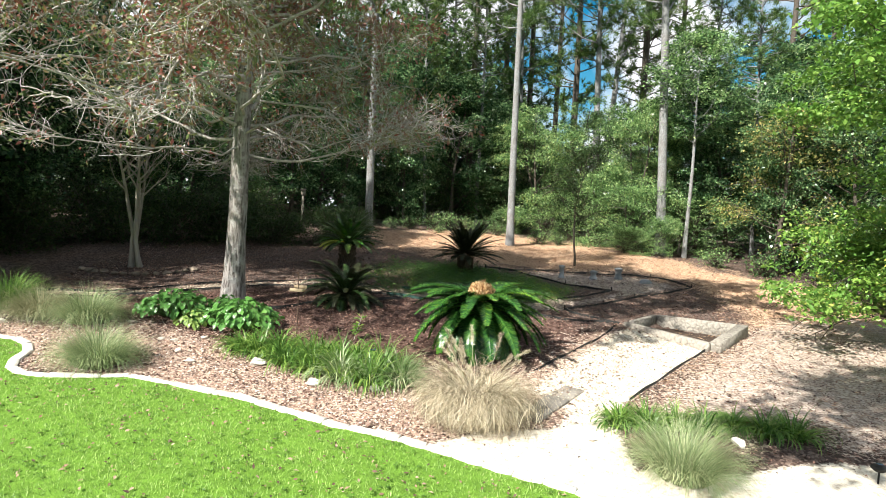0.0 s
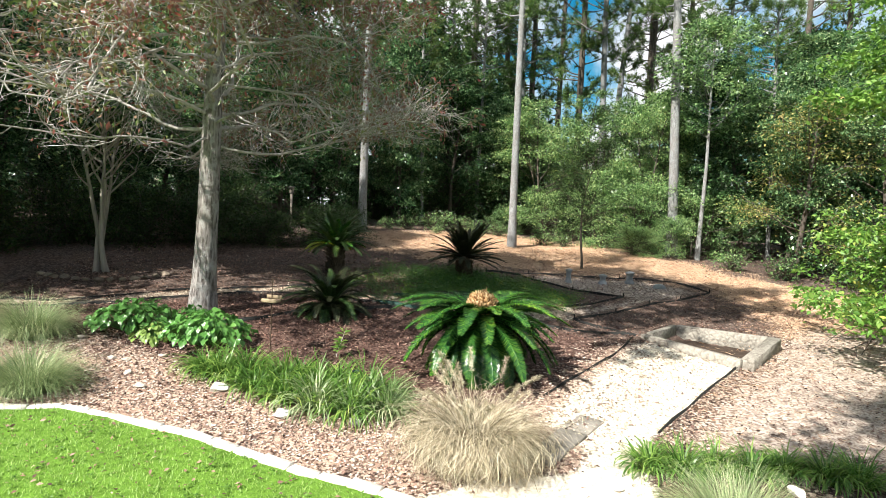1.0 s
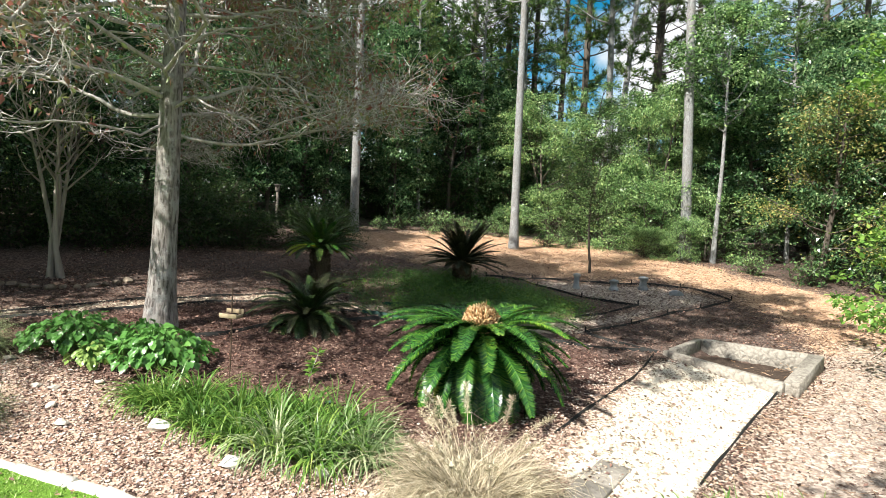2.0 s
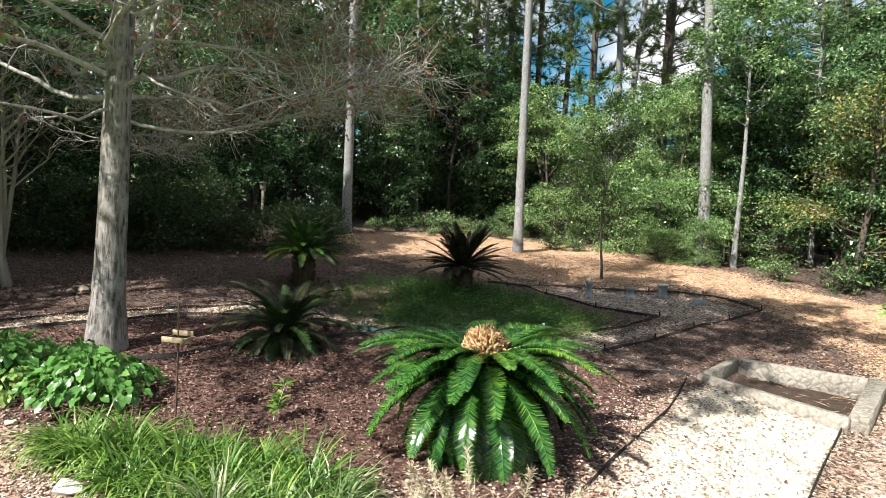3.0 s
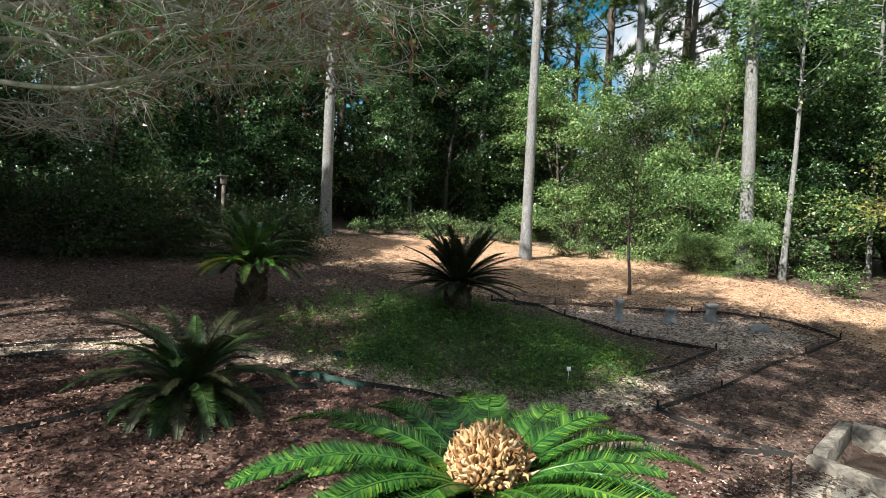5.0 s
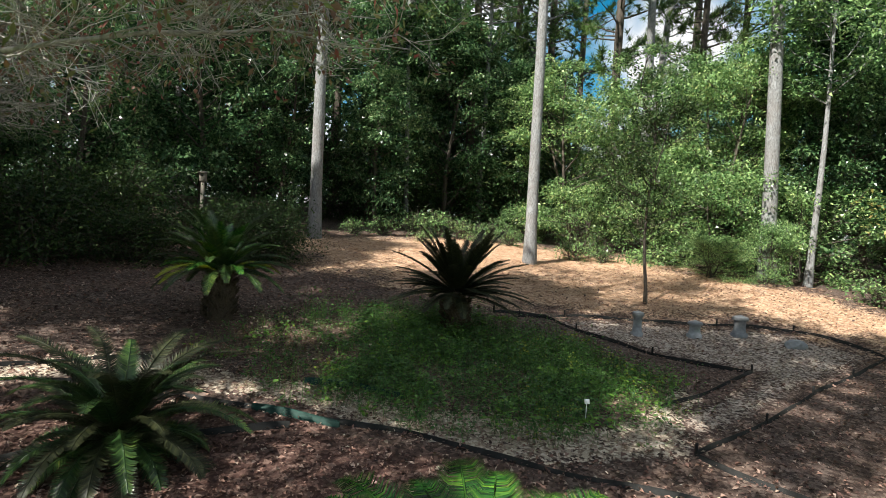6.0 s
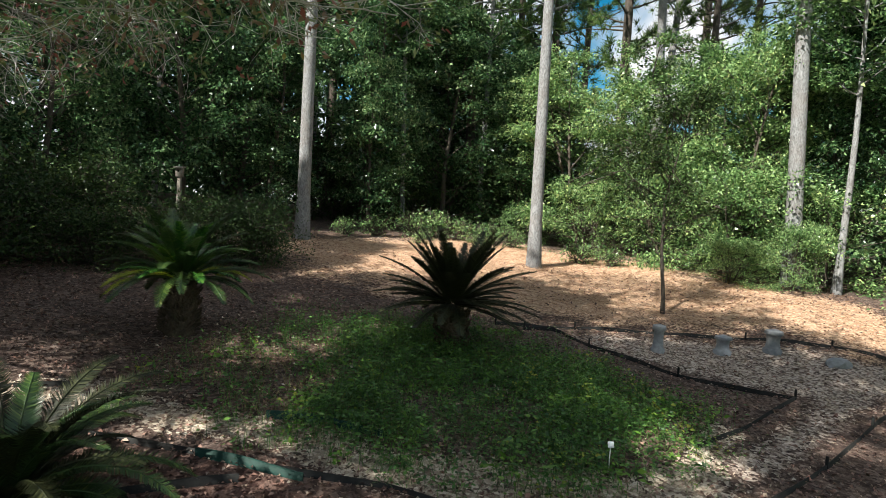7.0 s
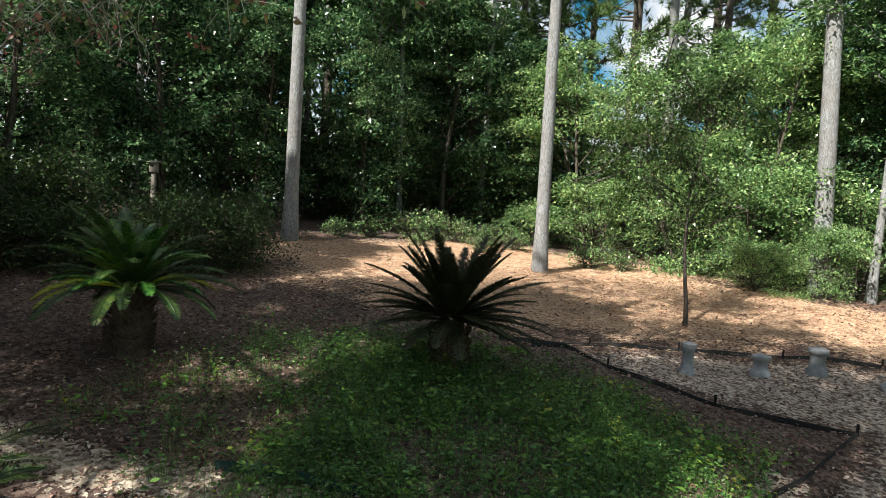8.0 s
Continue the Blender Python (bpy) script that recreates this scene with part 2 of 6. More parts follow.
M_LITTER = island_material("dead leaf", ((0.0, (0.032, 0.019, 0.016)), (0.35, (0.10, 0.056, 0.046)), (0.6, (0.23, 0.125, 0.095)), (0.86, (0.32, 0.225, 0.18)), (1.0, (0.6, 0.52, 0.44))), 0.6)
M_PALE_LITTER = island_material("pale dead leaf", ((0.0, (0.10, 0.07, 0.05)), (0.35, (0.25, 0.19, 0.14)), (0.7, (0.42, 0.345, 0.265)), (1.0, (0.7, 0.62, 0.51))), 0.7)
M_STRAW = island_material("pine straw", ((0.0, (0.22, 0.115, 0.06)), (0.5, (0.46, 0.295, 0.185)), (1.0, (0.68, 0.52, 0.38))))
M_STONE = island_material("mulch stone", ((0.0, (0.12, 0.07, 0.058)), (0.3, (0.29, 0.20, 0.165)), (0.65, (0.50, 0.40, 0.34)), (1.0, (0.78, 0.71, 0.64))))
M_ROCK = plain_material("pale rock", (0.5, 0.46, 0.4), (0.8, 0.78, 0.73), 14.0, 0.85, 0.6)
M_TAN_ROCK = plain_material("tan rock", (0.34, 0.29, 0.24), (0.62, 0.56, 0.49), 14.0, 0.85, 0.6)
M_KERB = plain_material("pale concrete", (0.50, 0.46, 0.41), (0.80, 0.77, 0.72), 30.0, 0.9, 0.5)
M_TIMBER = bark_material("weathered timber", (0.08, 0.066, 0.055), (0.33, 0.30, 0.262), 4.0, 0.9, (0.37, 0.345, 0.305), 0.7)
M_BOARD = plain_material("grey board", (0.10, 0.09, 0.08), (0.25, 0.228, 0.2), 18.0, 0.9, 0.6)
M_EDGING = plain_material("black edging", (0.008, 0.008, 0.008), (0.03, 0.03, 0.029), 20.0, 0.75, 0.2, 0.15)
M_GREEN_EDGING = plain_material("green edging", (0.004, 0.022, 0.018), (0.014, 0.06, 0.047), 20.0, 0.6, 0.2, 0.2)
M_METAL = plain_material("rusty rod", (0.05, 0.03, 0.02), (0.14, 0.09, 0.06), 30.0, 0.7, 0.2)
M_CEDAR = plain_material("cedar board", (0.19, 0.14, 0.085), (0.42, 0.33, 0.22), 15.0, 0.8, 0.3)
M_RING_STONE = plain_material("brown field stone", (0.09, 0.07, 0.055), (0.26, 0.21, 0.16), 12.0, 0.9, 0.5)
# soil colour that also holds the shade down inside the raised bed
M_SHADED_SOIL = plain_material("soil darkened for shade", (0.035, 0.025, 0.02), (0.13, 0.095, 0.075), 45.0, 0.95, 1.0, 0.1)
M_BIRD_WOOD = plain_material("weathered wood", (0.08, 0.07, 0.06), (0.2, 0.18, 0.155), 15.0, 0.9, 0.4)
M_CONCRETE = plain_material("grey concrete", (0.13, 0.14, 0.15), (0.3, 0.31, 0.33), 16.0, 0.9, 0.4)
M_WHITE = plain_material("white plastic", (0.65, 0.66, 0.68), (0.8, 0.8, 0.82), 10.0, 0.4, 0.1)
M_SOLAR = plain_material("solar panel", (0.05, 0.08, 0.12), (0.12, 0.18, 0.25), 10.0, 0.2, 0.0)


# ---- the lie of the land ----
def gz(x, y):
    """Height of the ground: a lawn that rises gently to the woods, higher to the west."""
    x, y = np.asarray(x, float), np.asarray(y, float)
    xc = 16 * np.tanh(x / 16)
    yc = np.where(y > 26, 26 + 8 * np.tanh((y - 26) / 8), np.where(y < 0, 8 * np.tanh(y / 8), y))
    z = -0.886 + 0.0091 * xc + 0.10297 * yc - 0.00174 * xc * yc
    ex, ey = np.clip((x - 4) / 5, 0, 1), np.clip((y - 18) / 6, 0, 1)
    z = z + 0.3 * ex * ex * (3 - 2 * ex) * ey * ey * (3 - 2 * ey)
    return z + 0.018 * np.sin(1.7 * x + 0.6 * y) * np.sin(1.3 * y - 0.5 * x) + 0.010 * np.sin(4.1 * x + 1.0) * np.sin(3.7 * y)


def g(x, y):
    return float(gz(x, y))


KERB = [(-16, 11.9), (-12, 11.5), (-9.4, 11.0), (-8.1, 10.75), (-7.5, 10.55), (-7.15, 10.15), (-7.08, 9.7), (-6.87, 9.38), (-6.35, 9.17),
        (-5.6, 9.22), (-4.9, 9.38), (-3.28, 8.93), (-1.75, 8.3), (-0.58, 7.84), (0.54, 7.33), (1.52, 6.87), (2.6, 6.2), (4.0, 5.2), (6.0, 3.4), (9, 0.5), (13, -3.4), (18, -8.4)]


def smooth_line(points, step):
    """A polyline resampled at even steps along a smooth curve."""
    p = np.array(points, float)
    out = []
    for i in range(len(p) - 1):
        a, b, c, d = p[max(i - 1, 0)], p[i], p[i + 1], p[min(i + 2, len(p) - 1)]
        for t in np.linspace(0, 1, 12, endpoint=False):
            out.append(0.5 * (2 * b + (c - a) * t + (2 * a - 5 * b + 4 * c - d) * t ** 2 + (3 * b - a - 3 * c + d) * t ** 3))
    out.append(p[-1])
    out = np.array(out)
    s = np.concatenate([[0], np.cumsum(np.linalg.norm(np.diff(out, axis=0), axis=1))])
    q = np.linspace(0, s[-1], max(2, int(round(s[-1] / step)) + 1))
    return np.stack([np.interp(q, s, out[:, k]) for k in range(out.shape[1])], 1)


KERB_LINE = smooth_line(KERB, 0.1)


def side_of_kerb(x, y):
    """Signed distance to the kerb: negative on the lawn."""
    pts = np.stack([np.ravel(x), np.ravel(y)], 1)
    out = np.empty(len(pts))
    for i in range(0, len(pts), 20000):
        d = pts[i:i + 20000, None, :] - KERB_LINE[None]
        k = np.argmin((d ** 2).sum(2), 1)
        k = np.clip(k, 1, len(KERB_LINE) - 2)
        t = KERB_LINE[k + 1] - KERB_LINE[k - 1]
        v = pts[i:i + 20000] - KERB_LINE[k]
        out[i:i + 20000] = (t[:, 0] * v[:, 1] - t[:, 1] * v[:, 0]) / np.linalg.norm(t, axis=1)
    return out.reshape(np.shape(x))


def inside(x, y, poly, soft=0.1):
    """About 1 inside a polygon and 0 outside, with a soft edge."""
    x, y = np.asarray(x, float), np.asarray(y, float)
    p = np.array(poly, float)
    best, odd = np.full(x.shape, 1e9), np.zeros(x.shape, bool)
    for a, b in zip(p, np.roll(p, -1, 0)):
        d = b - a
        t = np.clip(((x - a[0]) * d[0] + (y - a[1]) * d[1]) / (d @ d), 0, 1)
        best = np.minimum(best, np.hypot(x - a[0] - t * d[0], y - a[1] - t * d[1]))
        cross = (a[1] > y) != (b[1] > y)
        with np.errstate(divide="ignore", invalid="ignore"):
            odd ^= cross & (x < (b[0] - a[0]) * (y - a[1]) / (b[1] - a[1] + 1e-12) + a[0])
    return np.clip(0.5 + np.where(odd, best, -best) / soft * 0.5, 0, 1)


PATH_POLY = [(1.75, 8.5), (2.35, 9.4), (3.1, 10.4), (3.9, 11.6), (4.5, 12.7), (4.9, 13.6), (6.1, 13.1), (5.0, 11.9), (4.05, 10.75), (3.2, 9.7), (2.7, 9.0), (2.6, 7.4),
             (4.2, 7.6), (6.0, 7.9), (9, 8.1), (12.6, 8.3), (16.4, 6.4), (17.6, 1.0), (17.2, -7.6), (13, -3.4), (9, 0.5), (6.0, 3.4), (4.0, 5.2), (2.6, 6.2), (1.52, 6.87), (0.54, 7.33), (-0.2, 7.75), (0.9, 8.3)]
STONE_POLY = [(-9.5, 11.0), (-8, 12.0), (-6.3, 12.2), (-5.0, 11.6), (-4.3, 10.9), (-2.2, 10.1), (-0.3, 10.2), (1.2, 10.2), (2.2, 11.4), (3.2, 13.0), (4.1, 13.9),
              (4.9, 13.6), (4.5, 12.7), (3.9, 11.6), (3.1, 10.4), (2.35, 9.4), (1.75, 8.5), (0.9, 8.3), (-0.2, 7.75), (-1.75, 8.3), (-3.28, 8.9), (-4.9, 9.4), (-7.2, 9.4), (-7.5, 10.6)]
MULCH_POLY = [(-6.4, 12.2), (-5.0, 11.6), (-4.3, 10.9), (-2.2, 10.1), (-0.3, 10.2), (1.2, 10.2), (2.2, 11.4), (3.6, 13.2), (4.1, 14.1), (1.2, 15.0), (-1.7, 15.7), (-4.4, 15.9), (-7.6, 13.7)]
WEST_PATH_POLY = [(-14, 12.2), (-9.5, 13.4), (-7.87, 13.9), (-6.3, 15.0), (-4.4, 16.1), (-3.6, 16.5), (-1.2, 16.1), (1.3, 15.2), (3.2, 15.5), (3.4, 16.6), (4.0, 17.2), (3.9, 17.5),
                  (2.6, 16.0), (0.5, 16.1), (-1.1, 16.6), (-3.7, 17.0), (-4.7, 16.5), (-6.9, 15.25), (-8.4, 14.3), (-10, 14.0), (-14, 12.9)]
STRAW_POLY = [(-4.2, 27.6), (-2.6, 24.0), (-0.6, 22.6), (2.2, 21.6), (6.4, 21.9), (8.4, 20.6), (9.2, 17.5), (8.0, 14.5), (6.4, 12.9), (4.3, 10.6), (3.6, 9.3), (4.6, 8.9), (14, 9), (15.5, 16.5), (12.6, 20.8), (10.9, 21.9), (10.2, 23.2),
              (8.9, 24.9), (7.8, 26.2), (6.8, 28.8), (3.2, 31.5), (0.6, 30.6), (-1.7, 28.4)]
BED_POLY = [(4.66, 14.42), (5.9, 12.8), (7.24, 14.2), (5.68, 15.42)]
BED_FLOOR = 0.37
PALE_POLY = [(1.25, 9.7), (2.1, 11.0), (3.2, 12.7), (3.95, 13.8), (4.6, 14.3), (5.9, 13.0), (5.0, 12.2), (4.2, 11.2), (3.4, 10.2), (2.7, 9.3), (2.1, 8.7)]
GREY_POLY = [(2.3, 20.6), (3.2, 19.7), (4.1, 18.95), (5.45, 18.4), (4.6, 17.6), (3.3, 16.55), (3.35, 15.75), (4.6, 16.75), (6.2, 18.15), (8.2, 19.7), (7.4, 20.75), (5.8, 21.0), (3.8, 21.0)]
CHIP_POLY = [(3.5, 9.4), (4.6, 8.9), (9, 8.4), (18, 8), (18, 15.5), (10.5, 16.5), (8.6, 15.6), (7.6, 14.6), (6.4, 12.9), (4.3, 10.6)]
COVER_POLY = [(-2.6, 17.2), (-1.6, 16.5), (0.3, 16.1), (1.6, 15.75), (2.5, 16.05), (3.2, 16.85), (3.5, 17.5), (2.6, 18.9), (1.5, 20.0), (0.4, 20.3), (-1.0, 20.4), (-1.9, 19.2)]


# ---- mesh tools ----
def mesh_of(name, verts, polys, mats, smooth=False):
    """A mesh from an array of points and a list of (faces array, material number)."""
    me = bpy.data.meshes.new(name)
    verts = np.asarray(verts, np.float32)
    me.vertices.add(len(verts))
    me.vertices.foreach_set("co", verts.ravel())
    polys = [(np.asarray(f, np.int32), m) for f, m in polys if len(f)]
    loops = np.concatenate([f.ravel() for f, m in polys])
    sizes = np.concatenate([np.full(len(f), f.shape[1], np.int32) for f, m in polys])
    me.loops.add(len(loops))
    me.loops.foreach_set("vertex_index", loops)
    me.polygons.add(len(sizes))
    me.polygons.foreach_set("loop_start", np.concatenate([[0], np.cumsum(sizes)[:-1]]).astype(np.int32))
    me.polygons.foreach_set("material_index", np.concatenate([np.full(len(f), m, np.int32) for f, m in polys]))
    if smooth:
        me.polygons.foreach_set("use_smooth", np.ones(len(sizes), bool))
    for m in mats:
        me.materials.append(m)
    me.update(calc_edges=True)
    return me


class Shape:
    """Collects points and faces of one mesh."""

    def __init__(self):
        self.v, self.f, self.n = [], [], 0

    def put(self, verts, faces, m=0):
        verts = np.asarray(verts, float).reshape(-1, 3)
        self.f.append((np.asarray(faces, np.int64) + self.n, m))
        self.v.append(verts)
        self.n += len(verts)

    def mesh(self, name, mats, smooth=False):
        groups = {}
        for f, m in self.f:
            groups.setdefault((f.shape[1], m), []).append(f)
        return mesh_of(name, np.concatenate(self.v), [(np.concatenate(fs), m) for (k, m), fs in groups.items()], mats, smooth)


def part(name, data, parent, label=""):
    ob = new(name, data)
    ob.parent = parent
    return tagged(ob, label) if label else ob


def thing(name, label, category, at=(0, 0, 0), group="", kind="", turn=0.0):
    ob = new(name)
    ob.matrix_world = pose(*at, 0, 0, turn)
    return tagged(ob, label, category, group, kind)


def unit(v):
    v = np.asarray(v, float)
    return v / (np.linalg.norm(v, axis=-1, keepdims=True) + 1e-12)


def tube(shape, pts, radii, sides=6, m=0, cap=True):
    """A round tube of changing thickness along points."""
    pts, radii = np.asarray(pts, float), np.asarray(radii, float)
    t = unit(np.gradient(pts, axis=0))
    ref = np.array([1.0, 0, 0]) if abs(t[0, 0]) < 0.8 else np.array([0, 1.0, 0])
    a = unit(np.cross(t, ref))
    b = np.cross(t, a)
    ang = np.linspace(0, 2 * np.pi, sides, endpoint=False)
    ring = pts[:, None] + radii[:, None, None] * (np.cos(ang)[None, :, None] * a[:, None] + np.sin(ang)[None, :, None] * b[:, None])
    k = len(pts)
    i, j = np.meshgrid(np.arange(k - 1), np.arange(sides), indexing="ij")
    j2 = (j + 1) % sides
    faces = np.stack([i * sides + j, i * sides + j2, (i + 1) * sides + j2, (i + 1) * sides + j], -1).reshape(-1, 4)
    shape.put(ring.reshape(-1, 3), faces, m)
    if cap:
        tip = ring[-1]
        shape.put(np.vstack([tip, pts[-1:] + t[-1:] * radii[-1] * 0.3]), [[q, (q + 1) % sides, sides] for q in range(sides)], m)


def sticks(shape, a, b, ra, rb, m=0, bend=None):
    """Many thin three-sided twigs from points a to points b, bent at the middle."""
    a, b = np.asarray(a, float), np.asarray(b, float)
    n = len(a)
    if not n:
        return
    d = unit(b - a)
    u = unit(np.cross(d, unit(np.random.default_rng(n).normal(size=(n, 3)))))
    w = np.cross(d, u)
    mid = (a + b) / 2 + (0 if bend is None else bend)
    rings = []
    for c, r in ((a, ra), (mid, (ra + rb) / 2), (b, rb)):
        r = np.broadcast_to(r, (n,))[:, None]
        rings += [c + r * u, c + r * (-0.5 * u + 0.87 * w), c + r * (-0.5 * u - 0.87 * w)]
    v = np.stack(rings, 1)
    f = []
    for s in (0, 3):
        for q in range(3):
            f.append([s + q, s + (q + 1) % 3, s + 3 + (q + 1) % 3, s + 3 + q])
    shape.put(v, (np.arange(n)[:, None, None] * 9 + np.array(f)[None]).reshape(-1, 4), m)


def leaves(shape, p, way, normal, length, width, m=0, fold=0.2, long_leaf=0.45, simple=False):
    """Many leaves, each two folded triangles: base, two sides and tip; simple ones are one pointed triangle."""
    p, way = np.asarray(p, float), unit(way)
    n = len(p)
    if not n:
        return
    side = unit(np.cross(way, normal))
    nor = np.cross(side, way)
    length, width = np.broadcast_to(length, (n,))[:, None], np.broadcast_to(width, (n,))[:, None]
    if simple:
        v = np.stack([p + side * width * 0.55, p - side * width * 0.55 + nor * width * fold, p + way * length], 1)
        shape.put(v, np.arange(n * 3).reshape(-1, 3), m)
        return
    mid = p + way * length * long_leaf
    v = np.stack([p, mid + side * width * 0.5 + nor * width * fold, p + way * length, mid - side * width * 0.5 + nor * width * fold], 1)
    f = np.arange(n)[:, None, None] * 4 + np.array([[0, 1, 2], [0, 2, 3]])[None]
    shape.put(v, f.reshape(-1, 3), m)


def blades(shape, base, way, length, width, droop, m=0, segs=4, seed=0, wave=0.0):
    """Many grass blades: tapered strips that start along way and bend down."""
    r = np.random.default_rng(seed)
    base, way = np.asarray(base, float), unit(way)
    n = len(base)
    length, width, droop = (np.broadcast_to(q, (n,)).astype(float) for q in (length, width, droop))
    flat = way * [1, 1, 0]
    flat = unit(flat + 1e-4 * r.normal(size=(n, 3)) * [1, 1, 0])
    side = np.cross(flat, [0, 0, 1.0])
    twist = r.normal(0, 0.5, n)[:, None]
    side = unit(side + flat * twist)
    el = np.arcsin(np.clip(way[:, 2], -1, 1))
    pts, c = [base], base.copy()
    for s in range(segs):
        e = el - droop * ((s + 0.5) / segs) ** 1.4
        c = c + (flat * np.cos(e)[:, None] + np.array([0, 0, 1.0]) * np.sin(e)[:, None]) * (length / segs)[:, None]
        if wave:
            c = c + side * (r.normal(0, wave, n) * length / segs)[:, None]
        pts.append(c)
    v = []
    for s, q in enumerate(pts[:-1]):
        w = (width * (1 - 0.75 * (s / segs) ** 1.5))[:, None] * 0.5
        v += [q - side * w, q + side * w]
    v.append(pts[-1])
    v = np.stack(v, 1)
    k = v.shape[1]
    quads = np.array([[2 * s, 2 * s + 1, 2 * s + 3, 2 * s + 2] for s in range(segs - 1)])
    tri = np.array([[k - 3, k - 2, k - 1]])
    b = np.arange(n)[:, None, None] * k
    start = shape.n
    shape.put(v, (b + quads[None]).reshape(-1, 4), m)
    shape.f.append(((b + tri[None]).reshape(-1, 3) + start, m))


def limb(r, start, way, length, segs, wander, lift):
    """Points of a wandering branch; lift bends it up (or down, when negative)."""
    p, d, pts = np.array(start, float), unit(way), []
    pts.append(p.copy())
    for _ in range(segs):
        d = unit(d + r.normal(0, wander, 3) + np.array([0, 0, lift / segs]))
        p = p + d * length / segs
        pts.append(p.copy())
    return np.array(pts)


def along(pts, t):
    """Points and directions at shares t (0 to 1) of a polyline."""
    t = np.asarray(t, float) * (len(pts) - 1)
    i = np.clip(t.astype(int), 0, len(pts) - 2)
    f = (t - i)[:, None]
    return pts[i] * (1 - f) + pts[i + 1] * f, unit(pts[i + 1] - pts[i])


def bevel_box(shape, size, centre=(0, 0, 0), turn=None, bevel=0.01, m=0, r=None):
    """A box with bevelled edges, slightly uneven when r is given."""
    bm = bmesh.new()
    bmesh.ops.create_cube(bm, size=1.0)
    bmesh.ops.scale(bm, vec=size, verts=bm.verts)
    if bevel:
        bmesh.ops.bevel(bm, geom=bm.edges[:], offset=bevel, segments=1, affect="EDGES")
    bm.verts.ensure_lookup_table()
    v = np.array([q.co[:] for q in bm.verts])
    if r is not None:
        v = v + r.normal(0, bevel * 0.3, v.shape)
    if turn is not None:
        v = v @ np.array(Euler([radians(a) for a in turn]).to_matrix()).T
    start = shape.n
    faces = {}
    for f in bm.faces:
        faces.setdefault(len(f.verts), []).append([q.index for q in f.verts])
    first = True
    for k, fs in faces.items():
        if first:
            shape.put(v + np.array(centre), fs, m)
            first = False
        else:
            shape.f.append((np.array(fs) + start, m))
    bm.free()


# ---- ground ----
def build_ground():
    def axis(lo, hi, fine, far, k):
        mid = np.arange(lo, hi + fine / 2, fine)
        grow = fine * np.cumsum(1.18 ** np.arange(1, k))
        left, right = lo - grow, hi + grow
        return np.concatenate([left[::-1], mid, right])
    xs, ys = axis(-11, 12, 0.16, 200, 40), axis(5, 31, 0.16, 200, 40)
    X, Y = np.meshgrid(xs, ys)
    Z = gz(X, Y)
    nx, ny = len(xs), len(ys)
    i, j = np.meshgrid(np.arange(ny - 1), np.arange(nx - 1), indexing="ij")
    F = np.stack([i * nx + j, i * nx + j + 1, (i + 1) * nx + j + 1, (i + 1) * nx + j], -1).reshape(-1, 4)
    x, y = X.ravel(), Y.ravel()
    k = side_of_kerb(np.clip(x, -15.9, 17.9), y)
    lawn = np.clip(0.5 - k / 0.06, 0, 1)
    wob = 0.25 * np.sin(2.3 * x + 1.1 * y) * np.sin(1.9 * y - 0.7 * x) + 0.12 * np.sin(5.1 * x) * np.sin(4.3 * y + 1)
    path = inside(x + wob * 0.3, y + wob * 0.3, PATH_POLY, 0.25)
    stone = inside(x + wob, y + wob, STONE_POLY, 0.9)
    mulch = inside(x + wob, y + wob, MULCH_POLY, 0.8)
    west = inside(x + wob * 0.3, y + wob * 0.3, WEST_PATH_POLY, 0.25)
    chips2 = inside(x + wob * 0.2, y + wob * 0.2, GREY_POLY, 0.3)
    straw = inside(x + 2 * wob, y + 2 * wob, STRAW_POLY, 1.8)
    chip_zone = inside(x + 2 * wob, y + 2 * wob, CHIP_POLY, 1.6)
    Z = Z.ravel() + 0.03 * lawn
    chip_zone = np.maximum(chip_zone, 0.55 * chips2)
    dug = inside(x, y, BED_POLY, 0.1)
    Z = Z * (1 - dug) + np.minimum(Z, BED_FLOOR - 0.05) * dug
    path = np.maximum(path, 0.74 * inside(x + wob * 0.5, y + wob * 0.5, PALE_POLY, 0.5))
    n = Nodes("garden ground")
    at = n.place()
    n1, n2, n3, n4 = n.noise(55.0, 5.0, 0.7, at), n.noise(9.0, 5.0, 0.65, at), n.noise(1.3, 4.0, 0.6, at), n.noise(180.0, 3.0, 0.7, at)
    vor = n.add("ShaderNodeTexVoronoi", Scale=26.0)
    n.link(at, vor.inputs["Vector"])
    chips = n.add("ShaderNodeSeparateColor")
    n.link(vor.outputs["Color"], chips.inputs[0])
    chip = chips.outputs[0]
    speck = n.math("ADD", n.math("MULTIPLY", n1, 0.55), n.math("MULTIPLY", chip, 0.45))
    soil = n.ramp(speck, ((0.25, (0.034, 0.023, 0.02)), (0.5, (0.085, 0.06, 0.052)), (0.75, (0.19, 0.148, 0.127))))
    soil = n.mix(n.ramp(n3, ((0.4, (0, 0, 0)), (0.65, (0.6, 0.6, 0.6)))), soil, n.ramp(speck, ((0.25, (0.057, 0.034, 0.027)), (0.75, (0.21, 0.14, 0.106)))))
    c_straw = n.ramp(speck, ((0.2, (0.2, 0.112, 0.065)), (0.5, (0.47, 0.30, 0.20)), (0.8, (0.68, 0.51, 0.37))))
    c_mulch = n.ramp(speck, ((0.2, (0.032, 0.017, 0.015)), (0.5, (0.09, 0.05, 0.041)), (0.8, (0.2, 0.135, 0.112))))
    c_chip = n.ramp(speck, ((0.2, (0.15, 0.105, 0.085)), (0.5, (0.37, 0.295, 0.25)), (0.8, (0.6, 0.52, 0.45))))
